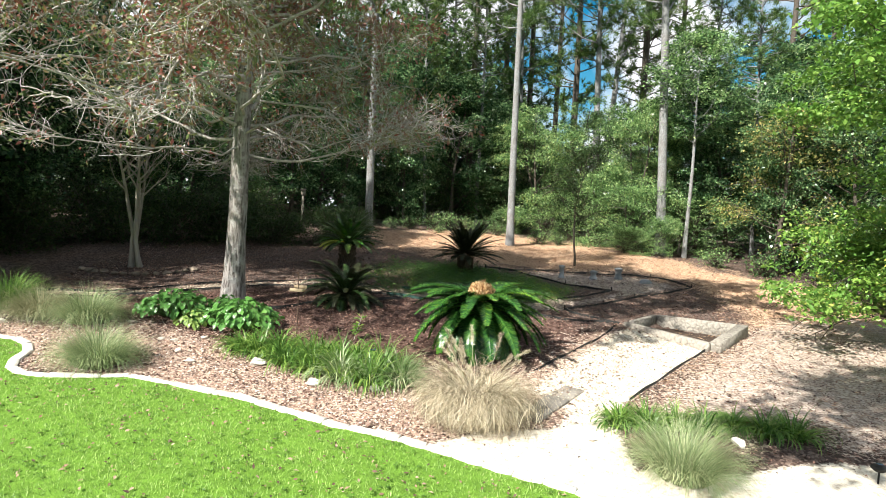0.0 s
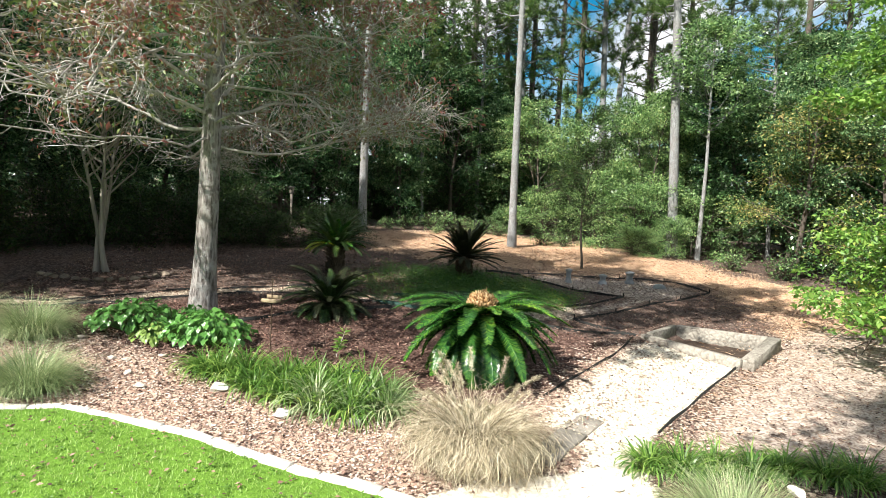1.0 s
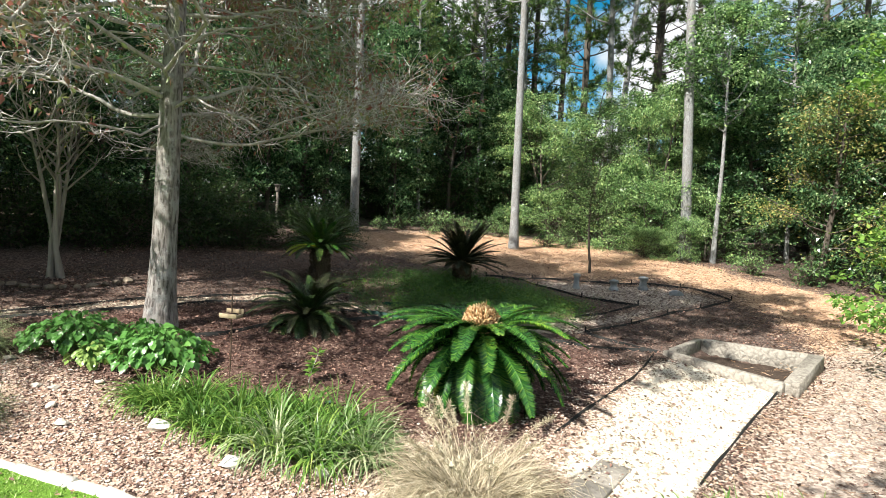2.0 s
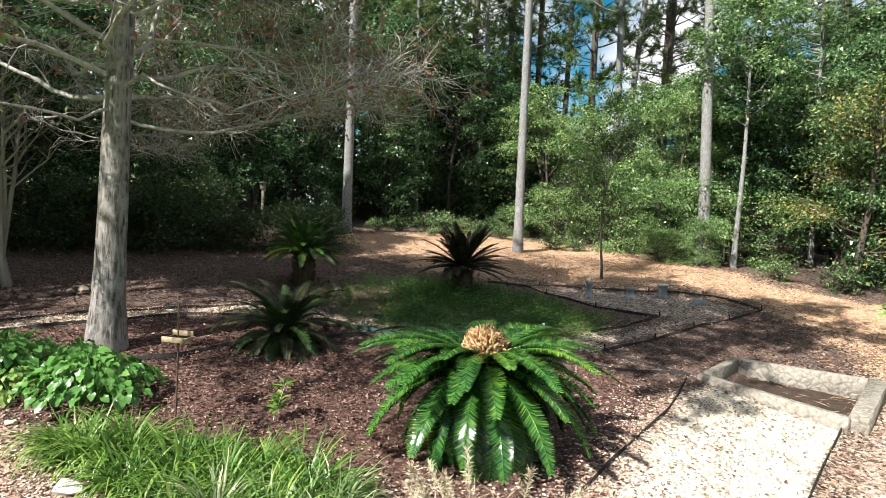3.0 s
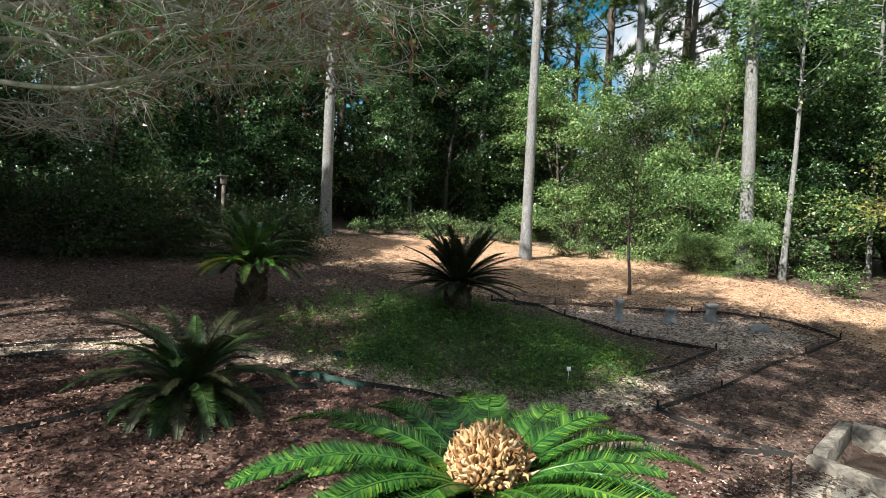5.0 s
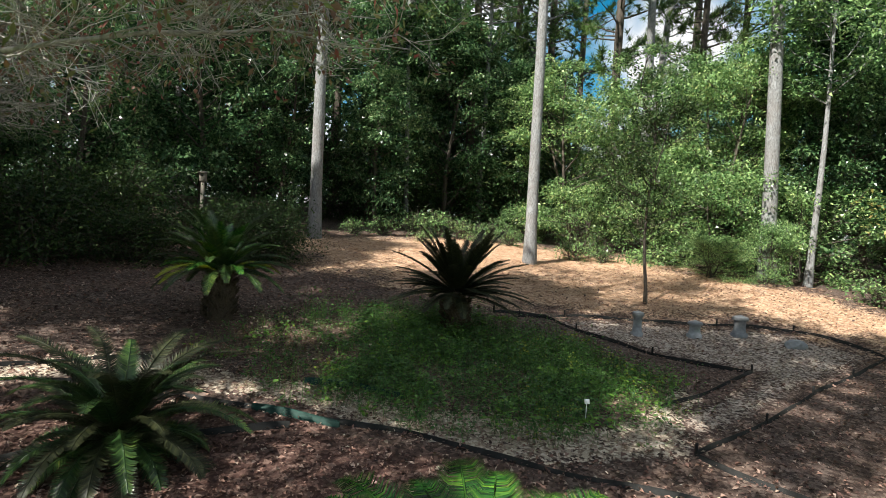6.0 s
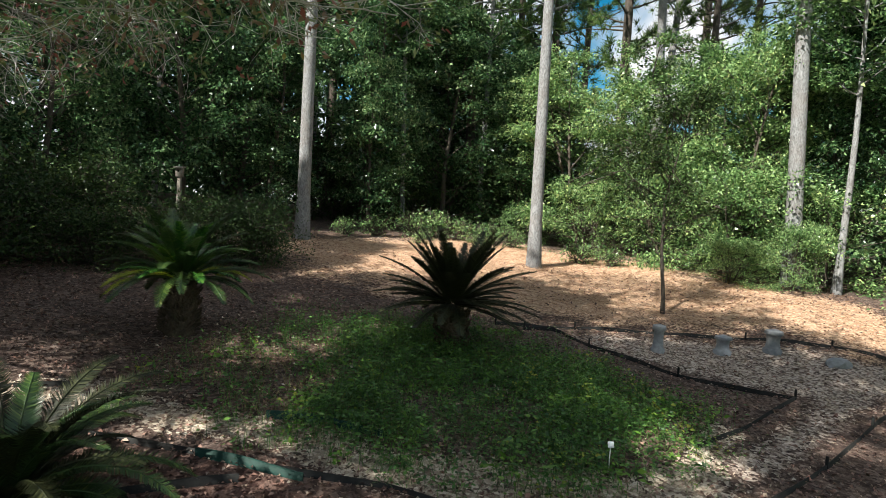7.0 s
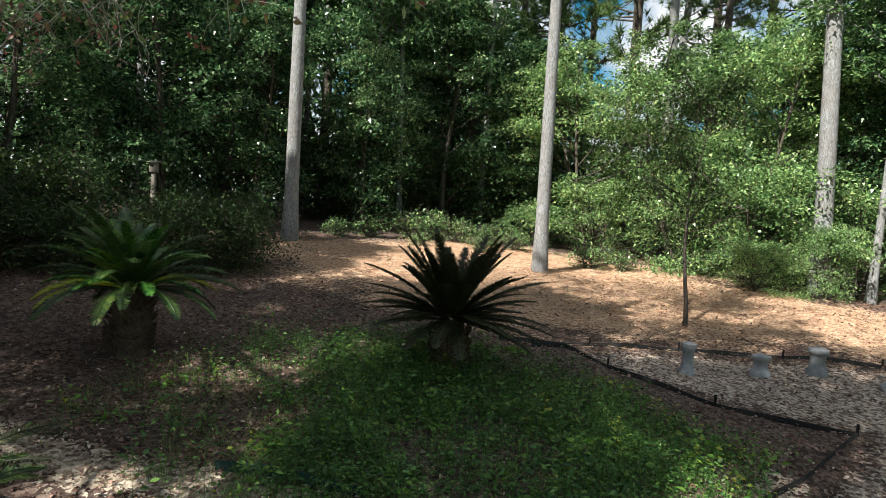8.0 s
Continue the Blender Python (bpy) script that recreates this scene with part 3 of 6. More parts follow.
    c_stone = n.ramp(speck, ((0.2, (0.17, 0.10, 0.075)), (0.5, (0.38, 0.265, 0.205)), (0.8, (0.6, 0.49, 0.40))))
    c_path = n.ramp(n.math("ADD", n.math("MULTIPLY", speck, 0.6), n.math("MULTIPLY", n2, 0.4)), ((0.28, (0.36, 0.29, 0.21)), (0.45, (0.62, 0.55, 0.45)), (0.75, (0.78, 0.73, 0.65))))
    c_west = n.ramp(speck, ((0.25, (0.14, 0.10, 0.08)), (0.5, (0.38, 0.31, 0.24)), (0.75, (0.64, 0.56, 0.46))))
    c_lawn = n.ramp(n2, ((0.3, (0.07, 0.14, 0.018)), (0.7, (0.14, 0.27, 0.035))))
    col = soil
    for name, c, edge in (("straw", c_straw, 0.5), ("chips", c_chip, 0.5), ("mulch", c_mulch, 0.5), ("stone", c_stone, 0.5), ("west", c_west, 0.9), ("path", c_path, 0.3), ("lawn", c_lawn, 0.02)):
        a = n.add("ShaderNodeAttribute")
        a.attribute_name = name
        f = n.math("ADD", a.outputs["Fac"], n.math("MULTIPLY", n.math("SUBTRACT", speck, 0.5), edge))
        f = n.ramp(f, ((0.4, (0, 0, 0)), (0.6, (1, 1, 1))))
        col = n.mix(f, col, c)
    h = n.math("ADD", n.math("MULTIPLY", speck, 0.7), n.math("MULTIPLY", n4, 0.3))
    mat = n.surface(col, 0.95, n.bump(h, 0.9, 0.03), spec=0.15)
    me = mesh_of("ground", np.stack([x, y, Z], 1), [(F, 0)], [mat], True)
    for name, values in (("lawn", lawn), ("path", path), ("stone", stone), ("mulch", mulch), ("west", west), ("straw", straw), ("chips", chip_zone)):
        a = me.attributes.new(name, "FLOAT", "POINT")
        a.data.foreach_set("value", values.astype(np.float32))
    tagged(new("ground", me), "garden ground of lawn, pale gravel, bark mulch and pine straw rising to woods", "ground", kind="structure")


build_ground()


# ---- trees ----
def broadleaf(seed, height, spread, leaf_count, leaf_size, bark, leaf_mat, base=0.2, stems=1, radius=0.12, lift=0.5, cluster=0.35, droop=0.2, name="tree", label="", category="tree", fan=0.28, simple=True, low=None, lean_to=None, flat=0.32, leafy=0.7, slim=0.5):
    """A tree or shrub: trunk with limbs, and a crown of single leaves in clumps on the branch ends."""
    r = np.random.default_rng(seed)
    wood, crown = Shape(), Shape()
    tips = []
    for s in range(stems):
        lean = r.normal(0, fan if stems > 1 else 0.10, 2) if lean_to is None else lean_to
        off = r.normal(0, 0.12 * (stems > 1), 2)
        trunk = limb(r, (off[0], off[1], -0.1), (lean[0], lean[1], 1), height * r.uniform(0.8, 0.95), 10, 0.06 if lean_to is None else 0.018, 0.3)
        rad = radius / math.sqrt(stems) * np.linspace(1, 0.12, 11) ** 0.9
        rad[0] *= 1.35
        tube(wood, trunk, rad, 8)
        count = int(26 / stems) + 4
        for k in range(count):
            t = base + (0.98 - base) * (k + r.uniform(0, 1)) / count
            p, d = along(trunk, [t])
            a = r.uniform(0, 2 * np.pi)
            shape_out = math.sin(math.pi * min(1, (t - base) / (1 - base) * 0.75 + 0.22))
            length = spread * shape_out * r.uniform(0.6, 1.15)
            up = r.uniform(0.0, 0.5) + 0.5 * t
            b = limb(r, p[0], (math.cos(a), math.sin(a), up), length, 6, 0.16, lift - droop)
            tube(wood, b[::2], np.linspace(max(0.012, radius * 0.32 * (1 - t * 0.6)), 0.006, 4), 4)
            for q in range(5):
                tt = r.uniform(0.3, 1.0)
                p2, d2 = along(b, [tt])
                w2 = unit(d2[0] + r.normal(0, 0.6, 3))
                b2 = limb(r, p2[0], w2, length * r.uniform(0.2, 0.45), 2, 0.2, 0.2 - droop)
                tube(wood, b2[::2], np.linspace(0.011, 0.003, 2), 3, cap=False)
                tips.append(b2[-1])
                tips.append(b2[1])
            tips.append(b[-1])
    tips = np.array(tips)
    size = cluster * r.uniform(0.5, 1.4, len(tips))
    share = np.where(r.uniform(size=len(tips)) < leafy, size ** 2, 0.04 * size ** 2)
    which = r.choice(len(tips), leaf_count, p=share / share.sum())
    g3 = r.normal(0, 1, (leaf_count, 3)) * [1, 1, flat]
    hang = np.hypot(g3[:, 0], g3[:, 1]) ** 2 * 0.12
    p = tips[which] + (g3 - hang[:, None] * [0, 0, 1]) * size[which][:, None] * 0.68
    if low is not None:
        p = p[p[:, 2] > low]
        g3, leaf_count = g3[:len(p)], len(p)
    way = unit(g3 + r.normal(0, 0.8, (leaf_count, 3)) - [0, 0, 0.3])
    nor = unit(r.normal(0, 0.5, (leaf_count, 3)) + [0, 0, 1])
    ls = leaf_size * r.uniform(0.6, 1.35, leaf_count)
    leaves(crown, p, way, nor, ls, ls * (slim + 0.12 if simple else slim), simple=simple)
    ob = thing(name, label, category)
    part("trunk", wood.mesh("trunk", [bark], True), ob)
    part("crown", crown.mesh("crown", [leaf_mat]), ob)
    return ob


def pine(seed, height, radius, bare, crown_len, bark, needles=22, lean=(0.0, 0.0), label=""):
    """A tall pine: straight furrowed trunk, bare below, with tufts of needles on high branches."""
    r = np.random.default_rng(seed)
    wood, crown = Shape(), Shape()
    k = 16
    s = np.linspace(0, 1, k)
    pts = np.stack([lean[0] * s * height + 0.10 * np.sin(2.2 * s + seed), lean[1] * s * height + 0.10 * np.cos(1.7 * s + seed), -0.15 + s * height], 1)
    rad = radius * (1 - 0.62 * s)
    rad[0] *= 1.3
    tube(wood, pts, rad, 14)
    ends = []
    n = 60
    for q in range(n):
        t = (bare + (height - bare) * (q + r.uniform(0, 1)) / n) / height
        p, d = along(pts, [t])
        a = r.uniform(0, 2 * np.pi)
        rel = (t * height - bare) / (height - bare)
        length = crown_len * (1.1 - 0.7 * rel) * r.uniform(0.5, 1.1) * (0.35 + min(1, rel * 3) * 0.65)
        b = limb(r, p[0], (math.cos(a), math.sin(a), 0.15), length, 6, 0.12, 0.35)
        tube(wood, b, np.linspace(0.045, 0.01, 7), 4)
        for w in range(5):
            tt = r.uniform(0.35, 1.0)
            p2, d2 = along(b, [tt])
            b2 = limb(r, p2[0], unit(d2[0] + r.normal(0, 0.5, 3)), length * 0.3, 2, 0.15, 0.3)
            tube(wood, b2[::2], np.linspace(0.012, 0.005, 2), 3, cap=False)
            ends += [(b2[-1], b2[-1] - b2[0]), (b2[1], b2[-1] - b2[0])]
    pe, we = np.array([e[0] for e in ends]), unit(np.array([e[1] for e in ends]))
    m = needles
    p = np.repeat(pe, m, 0)
    way = unit(np.repeat(we, m, 0) * 0.8 + r.normal(0, 0.75, (len(p), 3)) + [0, 0, 0.15])
    leaves(crown, p, way, unit(r.normal(size=(len(p), 3))), r.uniform(0.22, 0.42, len(p)), 0.03, fold=0.1, simple=True)
    ob = thing("pine_tree", label, "tree")
    part("trunk", wood.mesh("trunk", [bark], True), ob)
    part("crown", crown.mesh("crown", [M_NEEDLE]), ob)
    return ob


def put(ob, x, y, turn=0.0, scale=1.0, sink=0.0, tall=None):
    ob.matrix_world = pose(x, y, g(x, y) - sink, 0, 0, turn) @ Matrix.Diagonal((scale, scale, tall or scale, 1))
    return ob


def again(ob, x, y, turn=0.0, scale=1.0, tall=None, label=""):
    """Another of the same kind at x, y."""
    c = copy_thing(ob, pose(x, y, g(x, y), 0, 0, turn))
    c.scale = (scale, scale, tall or scale)
    return tagged(c, label) if label else c


def big_oak():
    """The oak in the bed: stout grey trunk, wide level limbs, a haze of bare twigs and the last reddish leaves."""
    r = np.random.default_rng(11)
    wood, limbs, twigs, crown = Shape(), Shape(), Shape(), Shape()
    trunk = limb(r, (0, 0, -0.15), (0.02, 0, 1), 15.0, 18, 0.015, 0.1)
    rad = 0.235 * (1 - 0.8 * np.linspace(0, 1, 19) ** 1.1)
    rad[0], rad[1] = 0.34, 0.25
    tube(wood, trunk, rad, 16)
    ax, ay = np.array(OAK)
    leaf_p, leaf_w = [], []
    n1 = 80

    def floor_of(q):
        """Lowest height of the crown above the oak's foot: higher on the east side."""
        return 3.25 + 0.95 * np.clip((q[:, 0] - 1.0) / 3.0, 0, 1) + 0.3 * np.clip((-q[:, 1] - 3.0) / 3.0, 0, 1)

    def shadow_off_path(q):
        """False where a bough's shadow would land on the bed's front or south-eastern path."""
        sx, sy = ax + q[:, 0] + 0.73 * q[:, 2], ay + q[:, 1] + 0.73 * q[:, 2]
        return ~((sx > -4.6) & (sy < 11.3) | (sx > -0.3) & ((sy < 12.4) | ((sx > 0.8) & (sy < 13.2) & (r.uniform(size=len(sx)) < 0.5))))

    def off_trunk(q, share):
        """Thins the crown where it would keep the sun from the trunk's foot."""
        out = -0.5 * (q[:, 0] + q[:, 1])
        lane = (np.abs(q[:, 0] - q[:, 1]) < 0.55) & (out > 0.3) & (q[:, 2] > 1.37 * out) & (q[:, 2] < 1.37 * out + 3.4)
        return ~(lane & (r.uniform(size=len(q)) < share))
    A, B, RA, RB, BE = [], [], [], [], []
    for k in range(n1):
        h = 3.6 + 10.6 * (k / n1) ** 1.2
        p, d = along(trunk, [(h + 0.15) / 15.0])
        a = k * 2.399 + r.normal(0, 0.25)
        east = max(0.0, math.cos(a - 0.7))
        length = (7.0 - 0.8 * max(0.0, h - 9.0)) * r.uniform(0.72, 1.05) * (1 - 0.05 * east + (0.16 * max(0.0, -math.cos(a)) ** 2 if h < 6.0 else 0.0) + (0.14 * max(0.0, math.cos(a + 1.75)) ** 4 if h < 6.0 else 0.42 * max(0.0, math.cos(a + 1.35)) ** 1.5 + 0.55 * max(0.0, math.cos(a + 2.5)) ** 2) + (0.16 if h > 6 else 0.08) * max(0.0, math.cos(a + 0.7)) ** 2)
        length = max(length, 1.2)
        up = 0.06 + 0.05 * (h - 3.4) - 0.03 * east
        # high south-western limbs, out of view, run long and level to shade the bed
        if h > 6.0 and math.cos(a + 2.3) > 0.4:
            up = 0.08
        b = limb(r, p[0], (math.cos(a), math.sin(a), up), length, 18, 0.21, 0.02)
        low = floor_of(b) + 0.12
        b[:, 2] = np.where(b[:, 2] < low, low + 0.25 * np.tanh((low - b[:, 2]) * 0.4), b[:, 2])
        r0 = 0.046 * (1 - 0.05 * (h - 3.2)) * r.uniform(0.5, 1.2)
        tube(limbs, b, 0.007 + (r0 - 0.007) * np.linspace(1, 0, 19) ** 1.3, 7)
        for q in range(14):
            tt = r.uniform(0.02, 1.0) ** 0.55
            p2, d2 = along(b, [tt])
            sidew = np.cross(d2[0], [0, 0, 1]) * r.choice([-1, 1])
            w2 = unit(d2[0] * r.uniform(0.1, 1) + sidew * r.uniform(0.3, 1.1) + [0, 0, r.normal(0.0, 0.25)])
            l2 = (0.5 + 1.2 * (1 - tt)) * r.uniform(0.6, 1.2) + 0.3
            b2 = limb(r, p2[0], w2, l2, 7, 0.24, -0.1)
            b2[:, 2] = np.maximum(b2[:, 2], floor_of(b2))
            tube(limbs, b2, np.linspace(0.013, 0.004, 8), 4, cap=False)
            m3 = 10
            p3, d3 = along(b2, r.uniform(0.08, 1.0, m3))
            w3 = unit(d3 * 0.7 + r.normal(0, 0.6, (m3, 3)) - [0, 0, 0.08])
            e3 = p3 + w3 * r.uniform(0.25, 0.75, m3)[:, None]
            A.append(p3); B.append(e3); RA.append(np.full(m3, 0.0055)); RB.append(np.full(m3, 0.0022)); BE.append(r.normal(0, 0.06, (m3, 3)))
            m4 = 2
            s4 = r.uniform(0.3, 1.0, (m3 * m4, 1))
            p4 = np.repeat(p3, m4, 0) * (1 - s4) + np.repeat(e3, m4, 0) * s4
            w4 = unit(np.repeat(w3, m4, 0) * 0.6 + r.normal(0, 0.6, (m3 * m4, 3)))
            e4 = p4 + w4 * r.uniform(0.12, 0.38, m3 * m4)[:, None]
            A.append(p4); B.append(e4); RA.append(np.full(m3 * m4, 0.003)); RB.append(np.full(m3 * m4, 0.0012)); BE.append(r.normal(0, 0.02, (m3 * m4, 3)))
            leaf_p += [e4, e3]
            leaf_w += [w4, w3]
    A, B, RA, RB, BE = (np.concatenate(q) for q in (A, B, RA, RB, BE))
    # high northern twigs are thinned to let sun through to the straw
    ok = (B[:, 2] > floor_of(B) - 0.15) & shadow_off_path(B) & off_trunk(B, 0.6) & (r.uniform(size=len(B)) < np.where((B[:, 2] > 8.0) & (B[:, 1] > -1.5), 0.22, 1.0))
    sticks(twigs, A[ok], B[ok], RA[ok], RB[ok], 0, BE[ok])
    lp, lw = np.concatenate(leaf_p), np.concatenate(leaf_w)
    ok = (lp[:, 2] > floor_of(lp) - 0.1) & shadow_off_path(lp) & off_trunk(lp, 0.85) & (r.uniform(size=len(lp)) < np.where((lp[:, 2] > 7.8) & (lp[:, 1] > -1.5), 0.07, 1.0))
    lp, lw = lp[ok], lw[ok]
    # lx, ly: where a leaf's shadow lands; more leaves kept where shade is wanted
    lx, ly = ax + lp[:, 0] + 0.73 * lp[:, 2], ay + lp[:, 1] + 0.73 * lp[:, 2]
    shades_cover = (lx > 0.2) & (lx < 4.2) & (ly > 15.0) & (ly < 19.0)
    shades_bed = (lx > 3.0) & (lx < 5.8) & (ly > 13.3) & (ly < 15.2)
    keep = r.uniform(size=len(lp)) < np.clip(0.2 + 0.05 * shades_cover + 0.4 * shades_bed + 0.2 * (lp[:, 2] - 3.9) - 0.22 * (lp[:, 0] < -1.5) + 0.4 * (lp[:, 1] < -2.5) - 0.1 * ((lp[:, 0] < -4.0) & (lp[:, 2] < 6.2)) + 0.3 * ((lp[:, 0] < -0.5) & (lp[:, 1] < -0.5) & (lp[:, 0] > -4.5) & (lp[:, 2] > 5.0)), 0.06, 0.95)
    lp, lw = lp[keep], lw[keep]
    k = np.where((lp[:, 2] > 6.4) & (lp[:, 1] < -2.2), 8, np.where(lp[:, 2] > 7.0, 5, np.where((lp[:, 1] < -2.5) & (lp[:, 2] > 4.6), 5, np.where(lp[:, 0] < -4.0, 2, 3))))
    lp, lw = np.repeat(lp, k, 0), np.repeat(lw, k, 0)
    lp = lp + r.normal(0, 0.06, lp.shape)
    way = unit(lw + r.normal(0, 0.7, lw.shape) - [0, 0, 0.5])
    nor = unit(r.normal(0, 0.7, lw.shape) + [0, 0, 0.6])
    large = np.where((lp[:, 2] > 6.6) & (lp[:, 1] < -2.2), 1.25, 1.0)
    near = lp[:, 2] < 7.2
    for sel, simple in ((near, False), (~near, True)):
        q = int(sel.sum())
        leaves(crown, lp[sel], way[sel], nor[sel], large[sel] * r.uniform(0.07, 0.135, q) * (1.3 if simple else 1), large[sel] * r.uniform(0.034, 0.062, q) * (1.5 if simple else 1), simple=simple)
    ob = thing("oak_tree", "large oak with grey furrowed trunk, bare twigs and last reddish leaves", "tree", (ax, ay, g(ax, ay)))
    part("trunk", wood.mesh("trunk", [M_OAK_BARK], True), ob)
    tagged(part("branchwork", limbs.mesh("branchwork", [M_LIMB], True), ob, "crooked pale grey branches"), kind="stuff")
    tagged(part("twig_haze", twigs.mesh("twig_haze", [M_TWIG]), ob, "haze of thin bare grey twigs"), kind="stuff")
    part("crown", crown.mesh("crown", [M_OAK_LEAF]), ob, "sparse reddish brown and olive leaves")
    return ob


OAK = (-4.95, 13.9)
big_oak()

# tall pines at the wood's edge
pine_a = put(pine(3, 21, 0.19, 8.6, 3.2, M_PINE_BARK, label="tall straight pine with sunlit grey bark at the wood's edge"), -3.55, 27.6)
pine_b = put(pine(5, 20, 0.175, 9.6, 3.0, M_PINE_BARK, lean=(-0.024, 0.0), label="tall pine with pale grey bark leaning slightly, standing in pine straw"), 3.1, 26.8)
pine_c = put(pine(8, 22, 0.21, 9.4, 3.6, M_PINE_BARK, lean=(-0.05, 0), label="tall pine with pale scaly bark behind green shrubs"), 9.45, 26.0)
pine_d = put(pine(9, 15, 0.115, 7.5, 2.6, M_PINE_BARK, needles=16, lean=(-0.03, 0), label="slender pale-barked pine deep in the woods"), 12.9, 30.2, 200, 0.95)
tagged(pine_d, group="slender pines in the woods")
pine_e = put(pine(21, 22, 0.22, 6.8, 3.6, M_DARK_BARK, needles=27, label="tall pine with dark bark deep in the woods"), 7.1, 34.5)
tagged(pine_e, group="dark pines in the woods")
for x, y, a, s in [(12.4, 39, 80, 1.0), (13.6, 43, 30, 1.2), (1.2, 36, 60, 1.0), (-1.2, 38, 200, 1.1), (5.2, 40, 10, 1.05),
                   (3.9, 45, 100, 1.2), (16, 42, 300, 1.1), (-9, 36, 0, 1.1), (-14, 33, 50, 1.2), (19, 34, 130, 1.0), (-5.8, 41, 70, 1.2), (24, 38, 220, 1.1), (8.4, 47, 250, 1.15)]:
    again(pine_e, x, y, a, s)
for x, y, a, s in [(8.35, 33.6, 35, 0.98), (10.3, 39.5, 150, 1.05)]:
    again(pine_c, x, y, a, s, label="tall pine with sunlit grey bark deep in the woods")
for x, y, a, s in [(-1.2, 33.2, 20, 0.9), (1.7, 34.6, 90, 1.0), (4.4, 36.5, 40, 1.1), (-4.8, 34.0, 270, 1.0), (14.2, 27.4, 10, 0.8), (-9.4, 30.5, 130, 1.0), (0.2, 41, 60, 1.3)]:
    again(pine_d, x, y, a, s)

# slender leaning tree with a light green crown beside the scaly pine
put(broadleaf(45, 10.6, 2.5, 15000, 0.105, M_PINE_BARK, M_WOOD_LEAF, 0.5, 1, 0.10, cluster=0.36, lean_to=(0.0, 0.0), low=4.6, label="slender leaning tree with pale bark and a light green crown"), 10.35, 25.4, 0)

# broadleaf woods
wood_a = put(broadleaf(31, 9.5, 3.1, 22000, 0.12, M_DARK_BARK, M_HOLLY_LEAF, 0.05, 1, 0.12, cluster=0.40, label="dark glossy evergreen tree with dense foliage at the wood's edge"), -6.6, 31.0)
wood_b = put(broadleaf(32, 8.0, 2.9, 22000, 0.10, M_DARK_BARK, M_WOOD_LEAF, 0.04, 2, 0.12, cluster=0.36, label="green understorey tree with light foliage to the ground"), 7.6, 29.6)
wood_c = put(broadleaf(33, 11.5, 3.4, 17000, 0.14, M_DARK_BARK, M_HOLLY_LEAF, 0.08, 1, 0.15, cluster=0.42, label="tall green broadleaf tree in the woods"), 14.8, 26.6)
wood_far = put(broadleaf(36, 10.5, 3.3, 6500, 0.27, M_DARK_BARK, M_HOLLY_LEAF, 0.05, 1, 0.12, cluster=0.5, flat=0.6, label="dark evergreen tree deep in the woods"), -8.5, 36.0)
shrub_a = put(broadleaf(34, 3.2, 2.0, 14000, 0.075, M_DARK_BARK, M_WOOD_LEAF, 0.02, 4, 0.09, cluster=0.27, name="shrub", category="shrub", label="leafy green shrub at the wood's edge"), 8.6, 27.3, 0, 1.05)
shrub_b = put(broadleaf(35, 1.6, 1.4, 10000, 0.065, M_DARK_BARK, M_SHRUB_LEAF, 0.02, 6, 0.07, cluster=0.3, flat=0.6, name="shrub", category="shrub", label="dense dark green rounded shrub in shade"), -4.6, 22.9, 0, 0.9)
for ob, grp in ((wood_a, "dark evergreens of the woods"), (wood_b, "understorey trees"), (wood_c, "tall broadleaf trees"), (wood_far, "trees deep in the woods"), (shrub_a, "shrubs along the wood"), (shrub_b, "dark shrubs in the bed")):
    tagged(ob, group=grp)
for x, y, a, s, t in [(-2.6, 32.5, 40, 0.95, 1.1), (0.4, 33.8, 100, 0.95, 1.0), (3.4, 34.4, 10, 0.9, 0.85), (-10, 29.5, 60, 1.1, 1.2), (-13.5, 27, 200, 1.0, 0.95), (-16.5, 23.5, 20, 1.0, 0.95),
                      (17.2, 22.5, 140, 1.1, 1.2), (-9.6, 25.4, 15, 0.8, 0.8), (-12.6, 23.4, 115, 0.8, 0.72), (15.6, 26.2, 75, 0.9, 1.0), (13.0, 23.6, 5, 0.75, 0.9), (14.6, 21.2, 250, 0.75, 0.9), (11.9, 28.0, 190, 0.8, 0.9), (-7.4, 28.2, 300, 0.9, 1.0), (-5.2, 29.6, 44, 0.7, 0.75), (-2.2, 31.4, 144, 0.65, 0.7), (-0.2, 36.5, 20, 1.0, 1.1)]:
    again(wood_a, x, y, a, s, t)
for x, y, a, s, t in [(-4, 36.5, 150, 1.1, 1.3), (0.5, 39, 250, 1.1, 1.2), (-18, 30, 0, 1.2, 1.4), (-13, 37, 35, 1.2, 1.5), (-19, 18.5, 77, 1.0, 1.2), (20.5, 27, 60, 1.1, 1.2), (-23, 25, 10, 1.2, 1.4),
                      (-14, 31, 222, 1.1, 1.2), (-20, 25, 170, 1.1, 1.2), (-21, 34, 66, 1.2, 1.4), (-16, 41, 90, 1.3, 1.5), (-1, 43, 30, 1.2, 1.4), (-11, 43, 90, 1.3, 1.6), (28, 40, 70, 1.3, 1.4), (-24, 36, 70, 1.3, 1.6),
                      (-6, 33.8, 20, 0.9, 1.0), (3.2, 38.5, 200, 0.9, 0.95)]:
    again(wood_far, x, y, a, s, t)
